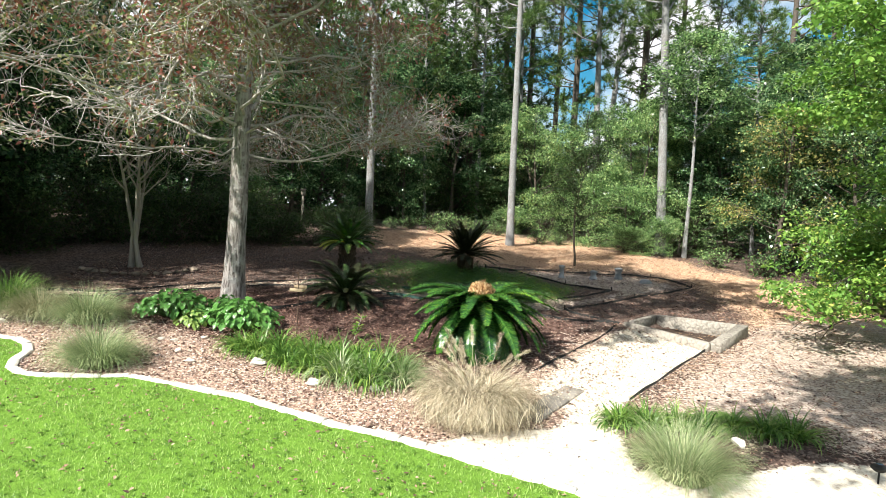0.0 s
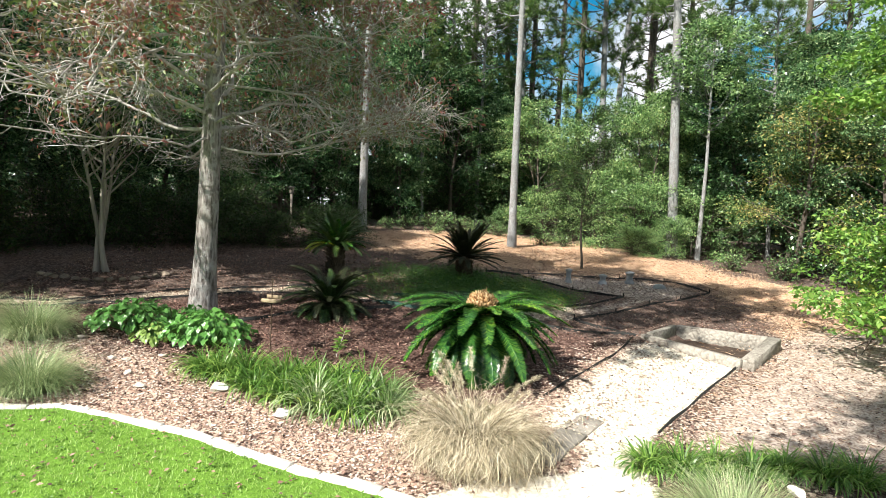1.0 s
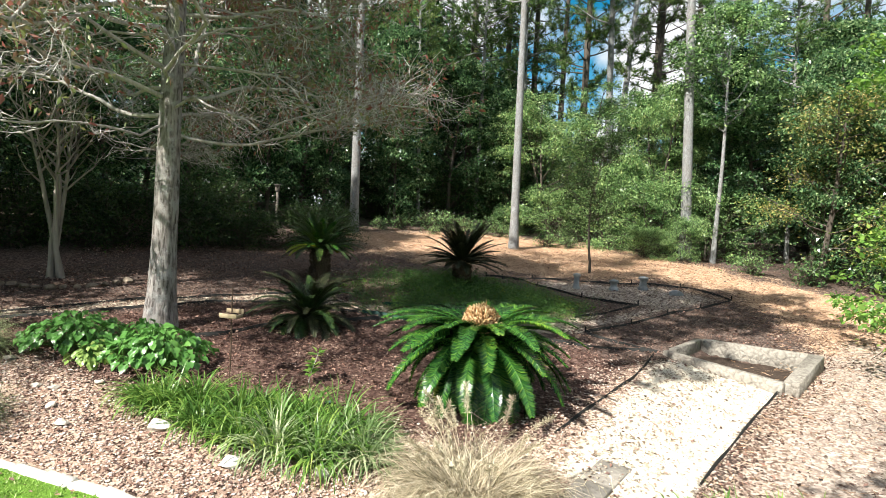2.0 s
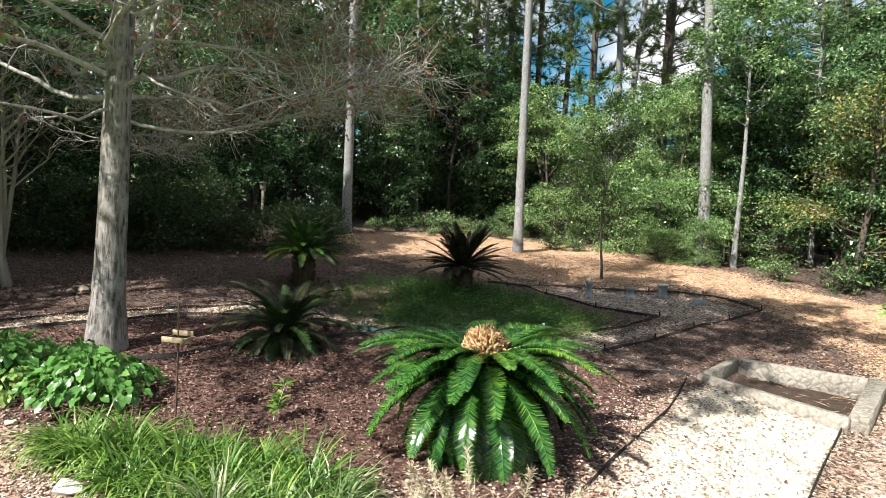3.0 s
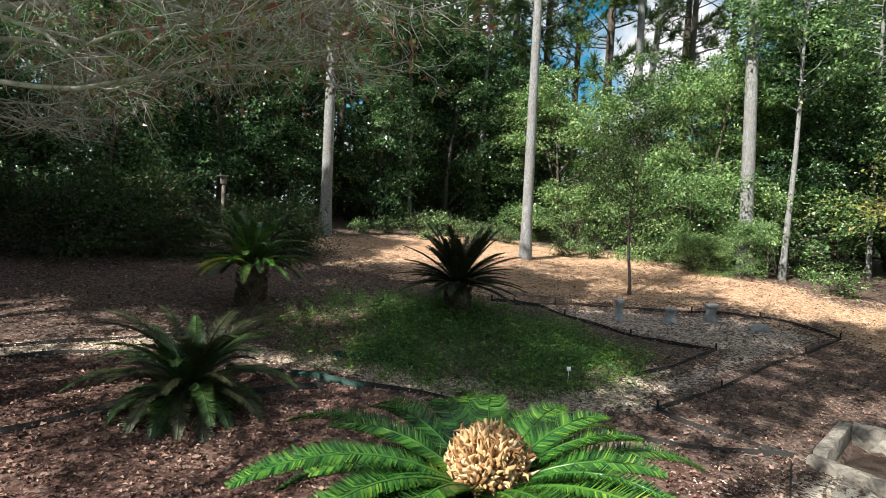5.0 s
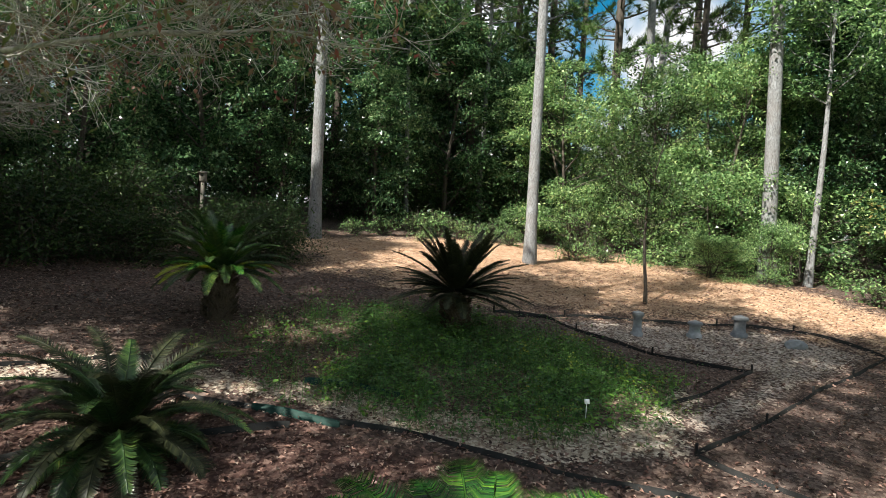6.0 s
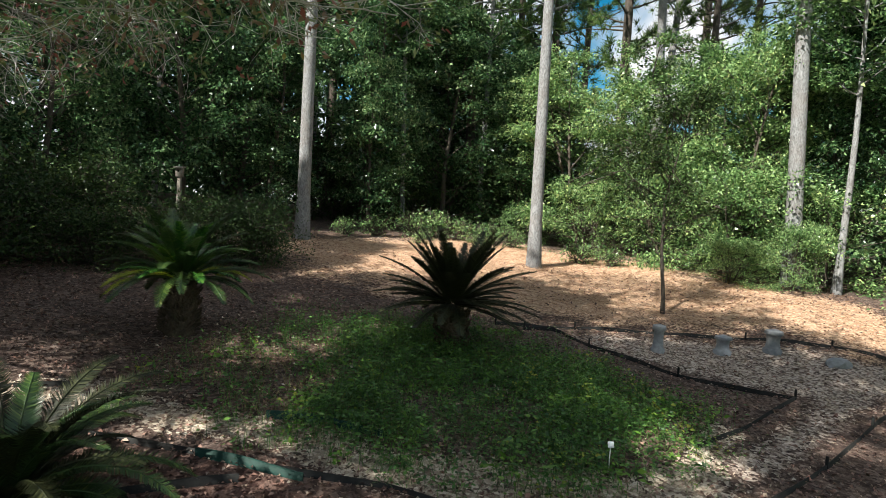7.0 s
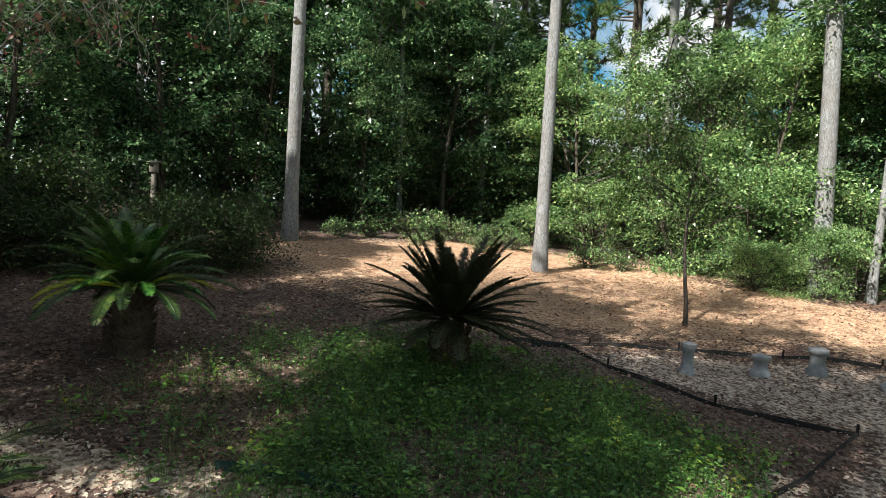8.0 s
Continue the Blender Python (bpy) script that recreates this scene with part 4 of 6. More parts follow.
# western trees, mostly out of view, added to shade the back of the garden
for x, y, a, s, t in [(-15.6, 12.2, 10, 1.1, 1.25), (-16.5, 14.6, 100, 1.1, 1.3), (-17.5, 10.6, 220, 1.2, 1.4), (-15.0, 15.4, 133, 1.0, 1.3), (-17.4, 16.4, 253, 1.1, 1.4), (-19.5, 14.0, 320, 1.2, 1.4), (-15.6, 18.2, 60, 1.0, 1.1),
                      (-14.8, 13.0, 20, 0.8, 0.88), (-15.4, 16.8, 210, 0.95, 1.25)]:
    again(wood_far, x, y, a, s, t)
again(wood_a, -13.6, 19.0, 310, 0.85, 1.0)
# unseen high crowns, set so that their shadow covers the back of the bed
west_shade_tree = put(broadleaf(37, 20.0, 2.7, 5500, 0.26, M_DARK_BARK, M_HOLLY_LEAF, 0.7, 1, 0.15, cluster=0.5, flat=0.6, low=12.5, label="unseen tall dark tree with a high crown, added west of the bed for shade"), -11.9, 13.6)
tagged(west_shade_tree, group="tall trees west of the bed")
for x, y, a, s, t in [(-12.4, 14.3, 120, 0.85, 0.96), (-11.8, 11.9, 240, 0.9, 0.95)]:
    again(west_shade_tree, x, y, a, s, t)
for x, y, a, s, t in [(5.4, 31.8, 70, 0.95, 0.95), (9.8, 30.4, 150, 1.0, 0.95), (12.4, 29.6, 20, 1.0, 1.0), (14.5, 34.5, 200, 1.1, 0.95), (10.8, 36.5, 60, 1.1, 0.8), (2.4, 37.5, 300, 1.0, 0.9), (17.0, 30, 90, 1.1, 1.2), (6.9, 36.4, 33, 1.2, 0.85), (8.7, 28.3, 215, 0.75, 0.95)]:
    again(wood_b, x, y, a, s, t)
for x, y, a, s, t in [(18.8, 31.5, 50, 1.05, 1.15), (12.8, 26.8, 120, 0.75, 0.85), (20, 36, 10, 1.2, 1.3), (23, 31, 200, 1.1, 1.2), (22, 23, 20, 1.1, 1.2), (3, 47, 70, 1.3, 1.1), (17, 47, 70, 1.3, 1.0)]:
    again(wood_c, x, y, a, s, t)
for x, y, a, s, t in [(7.2, 28.8, 80, 1.0, 1.2), (10.9, 26.6, 150, 1.0, 1.0), (5.4, 30.8, 110, 0.8, 0.9), (16.0, 22.0, 20, 1.1, 1.0), (3.6, 32.6, 20, 0.6, 0.5), (7.9, 25.7, 140, 0.5, 0.42), (9.2, 25.4, 45, 0.45, 0.6), (9.7, 28.6, 260, 1.0, 1.1)]:
    again(shrub_a, x, y, a, s, t)
for x, y, a, s, t in [(-14.8, 19.6, 140, 1.4, 1.5), (-17.5, 18.6, 240, 1.4, 1.6), (-13.2, 18.2, 20, 1.2, 1.2), (-6.3, 22.2, 50, 0.9, 0.72), (-7.9, 21.6, 120, 1.1, 1.1), (-3.7, 23.5, 10, 0.75, 0.85), (-9.8, 21.2, 200, 1.2, 1.2), (-12, 20.5, 300, 1.2, 1.3), (-8.2, 23.8, 77, 1.2, 1.25), (-1.8, 34.2, 30, 1.5, 1.7), (0.5, 35.2, 160, 1.5, 1.7), (2.4, 36.0, 250, 1.5, 1.6), (-3.8, 33.4, 310, 1.5, 1.7)]:
    again(shrub_b, x, y, a, s, t)

weed = put(broadleaf(38, 0.7, 0.75, 700, 0.085, M_DARK_BARK, M_WOOD_LEAF, 0.1, 5, 0.03, cluster=0.2, name="weed", category="plant", label="low leafy weed at the wood's edge"), 0.9, 30.6)
tagged(weed, group="weeds at the wood's edge")
for x, y, a, s in [(2.0, 31.0, 200, 0.9), (-0.6, 30.4, 20, 1.0), (-1.7, 29.6, 140, 0.8), (0.1, 31.0, 250, 1.2), (2.7, 30.4, 10, 0.8), (-2.6, 29.0, 80, 0.7), (1.6, 29.4, 300, 0.6), (4.6, 28.2, 110, 0.9), (5.4, 28.0, 30, 0.7), (-0.2, 29.0, 170, 0.5), (10.8, 23.4, 60, 0.9), (12.2, 22.4, 220, 1.1)]:
    again(weed, x, y, a, s)

# far woods, one leafy mass behind the garden
def far_woods():
    r = np.random.default_rng(77)
    n = 70000
    x, y = r.uniform(-52, 52, n), r.uniform(44, 56, n)
    turn = r.uniform(0, 1, n) < 0.45
    a, d = r.uniform(-0.3, math.pi + 0.3, n), r.uniform(44, 54, n)
    x, y = np.where(turn, np.cos(a) * d, x), np.where(turn, 10 - np.sin(a) * d, y)
    y = np.where(np.abs(y) < 0.5, 0.5, y)
    gap = np.where(turn, 0.0, 1.0) * np.clip(np.minimum((x / y - 0.10) / 0.05, (0.46 - x / y) / 0.06), 0, 1)
    top = (13 + 3 * np.sin(x * 0.5) + 2 * np.sin(x * 1.3 + 1)) * (1 - gap) + (5.0 + np.sin(x * 0.9)) * gap
    p = np.stack([x, y, gz(x, y) + r.uniform(0, 1, n) ** 1.4 * top], 1)
    s = Shape()
    way = unit(r.normal(size=(n, 3)) - [0, 0, 0.3])
    size = r.uniform(0.35, 0.75, n)
    leaves(s, p, way, unit(r.normal(0, 0.6, (n, 3)) + [0, 0, 1]), size, size * 0.7, simple=True)
    tagged(new("far_woods", s.mesh("far_woods", [M_HOLLY_LEAF])), "dense dark woodland far behind the garden", "woods", kind="stuff")


far_woods()

# bright tree close by on the east side
put(broadleaf(41, 10.5, 4.6, 52000, 0.125, M_DARK_BARK, M_BRIGHT_LEAF, 0.05, 1, 0.12, lift=0.2, droop=0.35, cluster=0.44, simple=False, low=1.3, slim=0.62, label="bright green broadleaf tree with drooping leafy branches"), 11.7, 12.2, 40)

# unseen tall tree behind the lawn, added so that its shade falls on the straw in the east
put(broadleaf(43, 17.0, 1.25, 2600, 0.2, M_DARK_BARK, M_WOOD_LEAF, 0.66, 1, 0.085, cluster=0.4, label="unseen tall broadleaf tree with a high crown, added behind the lawn for shade"), -3.1, -0.1, 0, 1.15)

put(broadleaf(44, 3.4, 3.4, 19000, 0.125, M_DARK_BARK, M_BRIGHT_LEAF, 0.25, 2, 0.05, lift=0.2, droop=0.3, cluster=0.32, simple=False, low=0.8, slim=0.62, label="young bright green tree with leafy low branches"), 10.5, 13.0, 70)

# yellowing tree on the east side
put(broadleaf(42, 6.2, 2.0, 6500, 0.085, M_DARK_BARK, M_TAN_LEAF, 0.15, 1, 0.09, lift=0.35, droop=0.2, cluster=0.4, simple=False, label="small tree with yellowing tan and green leaves"), 12.7, 22.6, 0, 1.25)

# multi-stemmed small tree west of the oak
put(broadleaf(51, 5.0, 1.7, 300, 0.06, M_SMOOTH_BARK, M_TAN_LEAF, 0.5, 4, 0.15, lift=0.6, droop=0.0, fan=0.11, label="multi-stemmed crape myrtle with smooth pale bark and bare branches"), -8.8, 16.9)

# thin sapling in front of the wood
put(broadleaf(52, 5.4, 1.5, 9500, 0.06, M_DARK_BARK, M_SHRUB_LEAF, 0.3, 1, 0.045, lift=0.7, cluster=0.3, label="thin young tree with fine dark leaves standing in straw"), 5.07, 22.67)


# ---- sago palms ----
def frond_mesh(seed, length, start, droop, leaflet, mats, pairs=104):
    """One feather-like frond along +x: arching midrib and two rows of stiff leaflets."""
    r = np.random.default_rng(seed)
    s = Shape()
    k = 13
    pts, p, e = [np.zeros(3)], np.zeros(3), start
    for i in range(k - 1):
        e = start - droop * ((i + 0.5) / (k - 1)) ** 1.25
        p = p + np.array([math.cos(e), 0, math.sin(e)]) * length / (k - 1)
        pts.append(p.copy())
    pts = np.array(pts)
    tube(s, pts, np.linspace(0.013, 0.003, k), 4)
    t = np.linspace(0.1, 0.995, pairs)
    q, d = along(pts, t)
    up = np.cross(d, [0, 1.0, 0]) * -1
    size = leaflet * (np.sin(np.pi * (0.12 + 0.83 * t)) ** 0.7)
    for side in (-1, 1):
        way = unit(d * 0.62 + np.array([0, side, 0]) * 0.85 + up * 0.30 + r.normal(0, 0.06, d.shape))
        mid = q + way * (size * 0.55)[:, None]
        tip = q + unit(way - up * 0.35) * size[:, None]
        w = d * 0.0075
        v = np.stack([q - w, q + w, mid + w * 0.9, mid - w * 0.9, tip], 1)
        b = np.arange(len(q))[:, None, None] * 5
        first = s.n
        s.put(v, (b + np.array([[0, 1, 2, 3]])[None]).reshape(-1, 4))
        s.f.append(((b + np.array([[3, 2, 4]])[None]).reshape(-1, 3) + first, 0))
    return s.mesh("frond", mats)


def sago(seed, x, y, trunk, radius, fronds, length, low, high, droop, label, cone=False, yellow=(), leaflet=0.14, mats=(M_SAGO,)):
    r = np.random.default_rng(seed)
    ob = thing("sago_palm", label, "palm", (x, y, g(x, y)))
    if trunk > 0.1:
        s = Shape()
        k = 9
        tt = np.linspace(0, 1, k)
        tube(s, np.stack([0.03 * np.sin(3 * tt), 0 * tt, -0.1 + (trunk + 0.1) * tt], 1), radius * (1.0 + 0.12 * np.cos(9 * tt)), 14)
        for i in range(int(trunk * 190)):
            a, h = i * 2.399, r.uniform(0.0, trunk)
            way = np.array([math.cos(a), math.sin(a), 0.5])
            base = np.array([math.cos(a) * radius * 0.95, math.sin(a) * radius * 0.95, h])
            tube(s, np.array([base, base + way * 0.07, base + way * 0.1 + [0, 0, 0.03]]), [0.022, 0.018, 0.008], 4)
        part("trunk", s.mesh("trunk", [M_SAGO_TRUNK]), ob)
    kinds = []
    for i in range(9):
        f = i / 8
        start = low + (high - low) * f
        kinds.append(frond_mesh(seed * 50 + i, length * (0.86 + 0.18 * math.sin(i * 2.1)), radians(start), radians(droop * (1.05 - 0.3 * f)), leaflet, [mats[i % len(mats)]], 128 if cone else 76))
    ykind = frond_mesh(seed * 50 + 20, length * 0.8, radians(low + 6), radians(droop), leaflet, [M_SAGO_YELLOW]) if yellow else None
    for i in range(fronds):
        f = (i + r.uniform(0, 1)) / fronds
        me = kinds[min(8, int(f * 9))]
        label2 = ""
        if i in yellow:
            me, label2 = ykind, "yellowed feathery frond"
        o = part("frond", me, ob, label2)
        a = math.degrees(i * 2.39996) + r.normal(0, 5)
        o.matrix_local = pose(0, 0, trunk + 0.03 + 0.10 * f, r.normal(0, 6), r.normal(0, 3), a) @ pose(radius * 0.55 * (1 - 0.5 * f), 0, 0)
    if cone:
        s = Shape()
        for i in range(760):
            f = (i + 0.5) / 760
            el = math.asin(1 - 1.15 * f) if f < 0.999 else -0.15
            a = i * 2.399 + r.normal(0, 0.12)
            out = np.array([math.cos(a) * math.cos(el), math.sin(a) * math.cos(el), math.sin(el)])
            lump = 1 + 0.12 * math.sin(3 * a + 1) * math.cos(2 * el) + r.normal(0, 0.05)
            base = out * np.array([0.165, 0.165, 0.17])
            tip = out * np.array([0.24, 0.24, 0.245]) * lump + np.array([0, 0, 0.035]) + r.normal(0, 0.018, 3)
            mid = base * 0.4 + tip * 0.6 + out * 0.02 + r.normal(0, 0.008, 3)
            tube(s, np.array([base, mid, tip * 0.8 + mid * 0.2, tip + r.normal(0, 0.02, 3)]), [0.012, 0.017, 0.012, 0.002], 4)
        tube(s, np.array([[0, 0, -0.1], [0, 0, 0.05], [0, 0, 0.16]]), [0.15, 0.17, 0.08], 12)
        o = part("cone", s.mesh("cone", [M_CONE]), ob, "woolly tan seed cone")
        o.matrix_local = pose(0, 0, trunk + 0.26)
    return ob


sago(61, 0.75, 11.6, 0.86, 0.19, 124, 1.52, -36, 40, 78, "large sago palm with glossy drooping fronds and a tan cone", True, (3, 9, 16, 25, 38, 47, 56, 63, 70, 78), 0.19)
# these three take the frond colours darkened for standing in shade
sago(62, 0.72, 19.2, 0.64, 0.18, 76, 1.2, 6, 80, 36, "sago palm with shade-darkened fronds on a short trunk among ground cover", leaflet=0.15, mats=(M_SAGO_DEEP_SHADE,))
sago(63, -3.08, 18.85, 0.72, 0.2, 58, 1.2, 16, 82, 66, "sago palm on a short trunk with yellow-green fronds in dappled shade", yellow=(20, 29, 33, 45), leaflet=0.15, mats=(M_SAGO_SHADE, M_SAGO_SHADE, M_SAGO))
sago(64, -2.4, 14.7, 0.08, 0.14, 66, 1.32, 8, 82, 96, "low sago palm without a trunk in bark mulch", leaflet=0.15, mats=(M_SAGO_SHADE, M_SAGO_DEEP_SHADE))


# ---- grasses and plants ----
def grass_clump(seed, x, y, radius, height, count, width, mat, spread=0.8, droop=1.6, name="ornamental_grass", label="", category="grass", plumes=0, group="", upright=0.35, wave=0.12):
    r = np.random.default_rng(seed)
    s = Shape()
    a, q = r.uniform(0, 2 * np.pi, count), np.sqrt(r.uniform(0, 1, count))
    base = np.stack([np.cos(a) * q * radius * 0.4, np.sin(a) * q * radius * 0.4, -0.02 + 0 * a], 1)
    a2 = a + r.normal(0, 0.5, count)
    out = spread * q * r.uniform(0.4, 1.2, count)
    way = np.stack([np.cos(a2) * out, np.sin(a2) * out, np.ones(count)], 1)
    blades(s, base, way, height * r.uniform(0.65, 1.35, count), width * r.uniform(0.6, 1.3, count), droop * r.uniform(0.4, 1.3, count) * (upright + (1 - upright) * q), 0, 6 if wave else 5, seed, wave)
    ob = thing(name, label, category, (x, y, g(x, y)), group)
    part("foliage", s.mesh("foliage", [mat]), ob)
    if plumes:
        for i in range(plumes):
            s = Shape()
            a1, e = r.uniform(0, 2 * np.pi), r.uniform(0.15, 0.6)
            pts = limb(r, (0.1 * math.cos(a1), 0.1 * math.sin(a1), height * 0.2), (math.cos(a1) * e, math.sin(a1) * e, 1), height * r.uniform(0.8, 1.15), 9, 0.06, -0.75)
            tube(s, pts, np.linspace(0.004, 0.002, 10), 3)
            n = 170
            p, d = along(pts, r.uniform(0.74, 1.0, n))
            leaves(s, p, unit(d * 0.6 + r.normal(0, 0.6, (n, 3))), r.normal(size=(n, 3)), r.uniform(0.035, 0.075, n), 0.006)
            part("plume", s.mesh("plume", [M_DRY_GRASS]), ob, "pale feathery seed plume")
    return ob


grass_clump(71, 0.55, 8.75, 0.95, 1.05, 4300, 0.0095, M_DRY_GRASS, 0.14, 5.2, upright=0.8, wave=0.62, label="dry straw-coloured ornamental grass clump with drooping blades", plumes=22)
grass_clump(72, -5.75, 9.85, 0.85, 0.74, 2100, 0.0075, M_FOUNTAIN, 0.85, 2.6, label="rounded fountain grass clump beside the pale kerb", group="fountain grasses")
grass_clump(73, -7.2, 12.0, 0.95, 0.78, 2100, 0.0085, M_FOUNTAIN, 0.8, 2.8, label="grey-green fountain grass clump in stone mulch", group="fountain grasses")
grass_clump(74, -8.3, 12.1, 0.85, 0.74, 2000, 0.0085, M_TAN_GRASS, 0.8, 2.8, label="greyish tan fountain grass clump in stone mulch", group="fountain grasses")
grass_clump(75, -9.3, 12.6, 0.75, 0.8, 1800, 0.011, M_LIRIOPE, 0.8, 2.6, label="green grassy clump at the bed's edge", group="fountain grasses")
grass_clump(76, 3.15, 7.35, 0.85, 0.74, 2400, 0.0055, M_FOUNTAIN, 0.85, 2.2, label="soft green fountain grass clump in pale gravel", group="fountain grasses")
for i, (x, y, k) in enumerate([(-3.7, 11.0, 0), (-3.35, 10.75, 0), (-3.0, 10.9, 0), (-2.7, 10.35, 0), (-2.3, 10.55, 0), (-2.15, 10.05, 0), (-1.75, 10.3, 0), (-1.65, 9.85, 1), (-1.3, 10.1, 0), (-1.15, 9.75, 0), (-0.85, 9.95, 1), (-0.6, 9.75, 1), (-1.0, 10.35, 0), (-0.7, 10.25, 1), (-1.5, 10.65, 0), (-2.1, 10.85, 0),
                               (2.75, 8.75, 0), (3.15, 8.7, 0), (3.6, 8.8, 0), (4.05, 8.75, 0), (4.5, 8.85, 0), (4.95, 8.7, 0), (5.3, 8.65, 0)]):
    grass_clump(100 + i, x, y, 0.5, (0.58 if x < 2 else 0.42) * (0.85 + 0.3 * ((i * 7) % 5) / 4), 210, 0.026, M_PALE_LIRIOPE if k else M_LIRIOPE, 1.0, 3.3, "liriope_clump",
                "clump of pale variegated liriope blades" if k else "clump of arching green liriope blades", "plant", group="liriope border")


def round_leaf_mesh(seed, mat):
    """A rounded, notched and slightly cupped leaf with its stalk end at the origin."""
    r = np.random.default_rng(seed)
    a = np.linspace(-2.75, 2.75, 13)
    rad = 1 + 0.07 * np.sin(a * 4 + seed) + 0.28 * np.exp(-(a / 0.35) ** 2)
    rim = np.stack([0.45 + 0.5 * rad * np.cos(a), 0.43 * rad * np.sin(a), 0.13 * np.abs(np.sin(a)) + 0.07 * np.sin(5 * a + seed) - 0.16 * np.exp(-(a / 0.4) ** 2)], 1)
    mid = np.stack([0.45 + 0.25 * np.cos(a), 0.22 * np.sin(a), 0.04 + 0.06 * np.abs(np.sin(a)) + 0.03 * np.sin(4 * a + 2 * seed)], 1)
    v = np.vstack([[[0.1, 0, 0]], mid, rim])
    f = [[0, 1 + i, 2 + i] for i in range(12)]
    q = [[1 + i, 14 + i, 15 + i, 2 + i] for i in range(12)]
    return mesh_of("leaf", v, [(f, 0), (q, 0)], [mat], True)


ROUND = [round_leaf_mesh(i, M_HOSTA) for i in range(3)]
ROUND_PALE = [round_leaf_mesh(i, M_HOSTA_PALE) for i in range(2)]


def round_leaf_plant(seed, x, y, radius, height, count, size, kinds, label):
    r = np.random.default_rng(seed)
    ob = thing("leafy_plant", label, "plant", (x, y, g(x, y)), "leafy plants by the oak")
    s = Shape()
    for i in range(count):
        a, q = i * 2.399 + r.normal(0, 0.3), math.sqrt((i + 0.5) / count)
        h = height * (1.02 - 0.65 * q ** 2) * r.uniform(0.75, 1.1)
        p = np.array([math.cos(a) * radius * q, math.sin(a) * radius * q, h])
        tube(s, np.array([p * [0.3, 0.3, 0], p * [0.6, 0.6, 0.6], p]), [0.006, 0.005, 0.004], 3, cap=False)
        o = part("leaf", kinds[i % len(kinds)], ob)
        o.matrix_local = pose(*p, r.normal(0, 22), 14 + 36 * q + r.normal(0, 20), math.degrees(a) + r.normal(0, 18)) @ Matrix.Scale(size * r.uniform(0.7, 1.25), 4)
    part("stalks", s.mesh("stalks", [M_HOSTA]), ob).name = "stalk"
    return ob


round_leaf_plant(81, -5.75, 12.75, 0.8, 0.55, 240, 0.135, ROUND, "mound of glossy round green leaves beside the oak")
round_leaf_plant(82, -4.15, 12.2, 0.78, 0.56, 240, 0.135, ROUND, "mound of glossy round green leaves at the oak's foot")
round_leaf_plant(83, -5.1, 12.15, 0.38, 0.3, 80, 0.12, ROUND_PALE, "small plant with variegated yellow-green round leaves")
round_leaf_plant(84, -4.75, 12.9, 0.45, 0.45, 80, 0.13, ROUND, "low group of round green leaves at the oak's foot")

# ---- loose stones ----
def rock_mesh(seed, mat, size):
    r = np.random.default_rng(seed)
    bm = bmesh.new()
    bmesh.ops.create_icosphere(bm, subdivisions=2, radius=1.0)
    cut = unit(r.normal(size=(7, 3)))
    for v in bm.verts:
        c = np.array(v.co[:])
        for n in cut:
            d = c @ n
            if d > 0.62:
                c = c - n * (d - 0.62)
        v.co = Vector(c * size * (1 + r.normal(0, 0.02)))
    me = bpy.data.meshes.new("rock")
    bm.to_mesh(me)
    bm.free()
    me.materials.append(mat)
    return me


for i, (x, y, s) in enumerate([(-3.18, 10.2, 0.13), (-2.05, 9.5, 0.12), (-1.02, 9.5, 0.11), (-6.35, 12.05, 0.09), (-5.05, 11.1, 0.07), (4.35, 8.3, 0.11), (-4.6, 11.4, 0.07), (-5.3, 11.15, 0.07), (-4.75, 10.6, 0.08), (-4.35, 10.2, 0.09), (-8.7, 11.6, 0.1), (2.2, 8.2, 0.08)]):
    o = new("rock", rock_mesh(200 + i, M_ROCK if s > 0.095 else M_TAN_ROCK, (s * 1.3, s, s * (0.75 if s > 0.095 else 0.5))))
    o.matrix_world = pose(x, y, g(x, y) + s * 0.3, 0, 0, i * 57)
    tagged(o, "pale angular rock lying on stone mulch", "rock", "pale rocks in the bed")

# ring of stones at the myrtle's foot
for i, (x, y) in enumerate(smooth_line([(-9.9, 16.2), (-9.3, 15.95), (-8.4, 15.95), (-7.6, 16.4), (-7.2, 17.0)], 0.27)):
    s = 0.1 + 0.02 * math.sin(i * 2.3)
    o = new("edging_stone", rock_mesh(240 + i, M_RING_STONE, (s * 1.25, s, s * 0.8)))
    o.matrix_world = pose(x, y, g(x, y) + 0.04, 0, 0, i * 41)
    tagged(o, "rounded tan edging stone at the myrtle's foot", "stone", "ring of edging stones")

# ---- kerb, edging and timbers ----
kerb = tagged(new("kerb"), "pale concrete kerb winding between lawn and bed", "kerb", kind="structure")
line = smooth_line(KERB, 0.4)
KR = np.random.default_rng(5)
for i in range(len(line) - 1):
    a, b = line[i], line[i + 1]
    d = b - a
    L = float(np.linalg.norm(d))
    s = Shape()
    bevel_box(s, (L - 0.006, 0.165 + KR.normal(0, 0.012), 0.12), (0, 0, 0), None, 0.016, 0, KR)
    c = (a + b) / 2
    o = part("kerb_block", s.mesh("kerb_block", [M_KERB], False), kerb)
    slope = math.degrees(math.atan2(g(*b) - g(*a), L))
    o.matrix_world = pose(c[0], c[1], g(*c) - 0.012 + KR.normal(0, 0.004), 0, 0, math.degrees(math.atan2(d[1], d[0]))) @ pose(0, 0, 0, 0, -slope, 0)


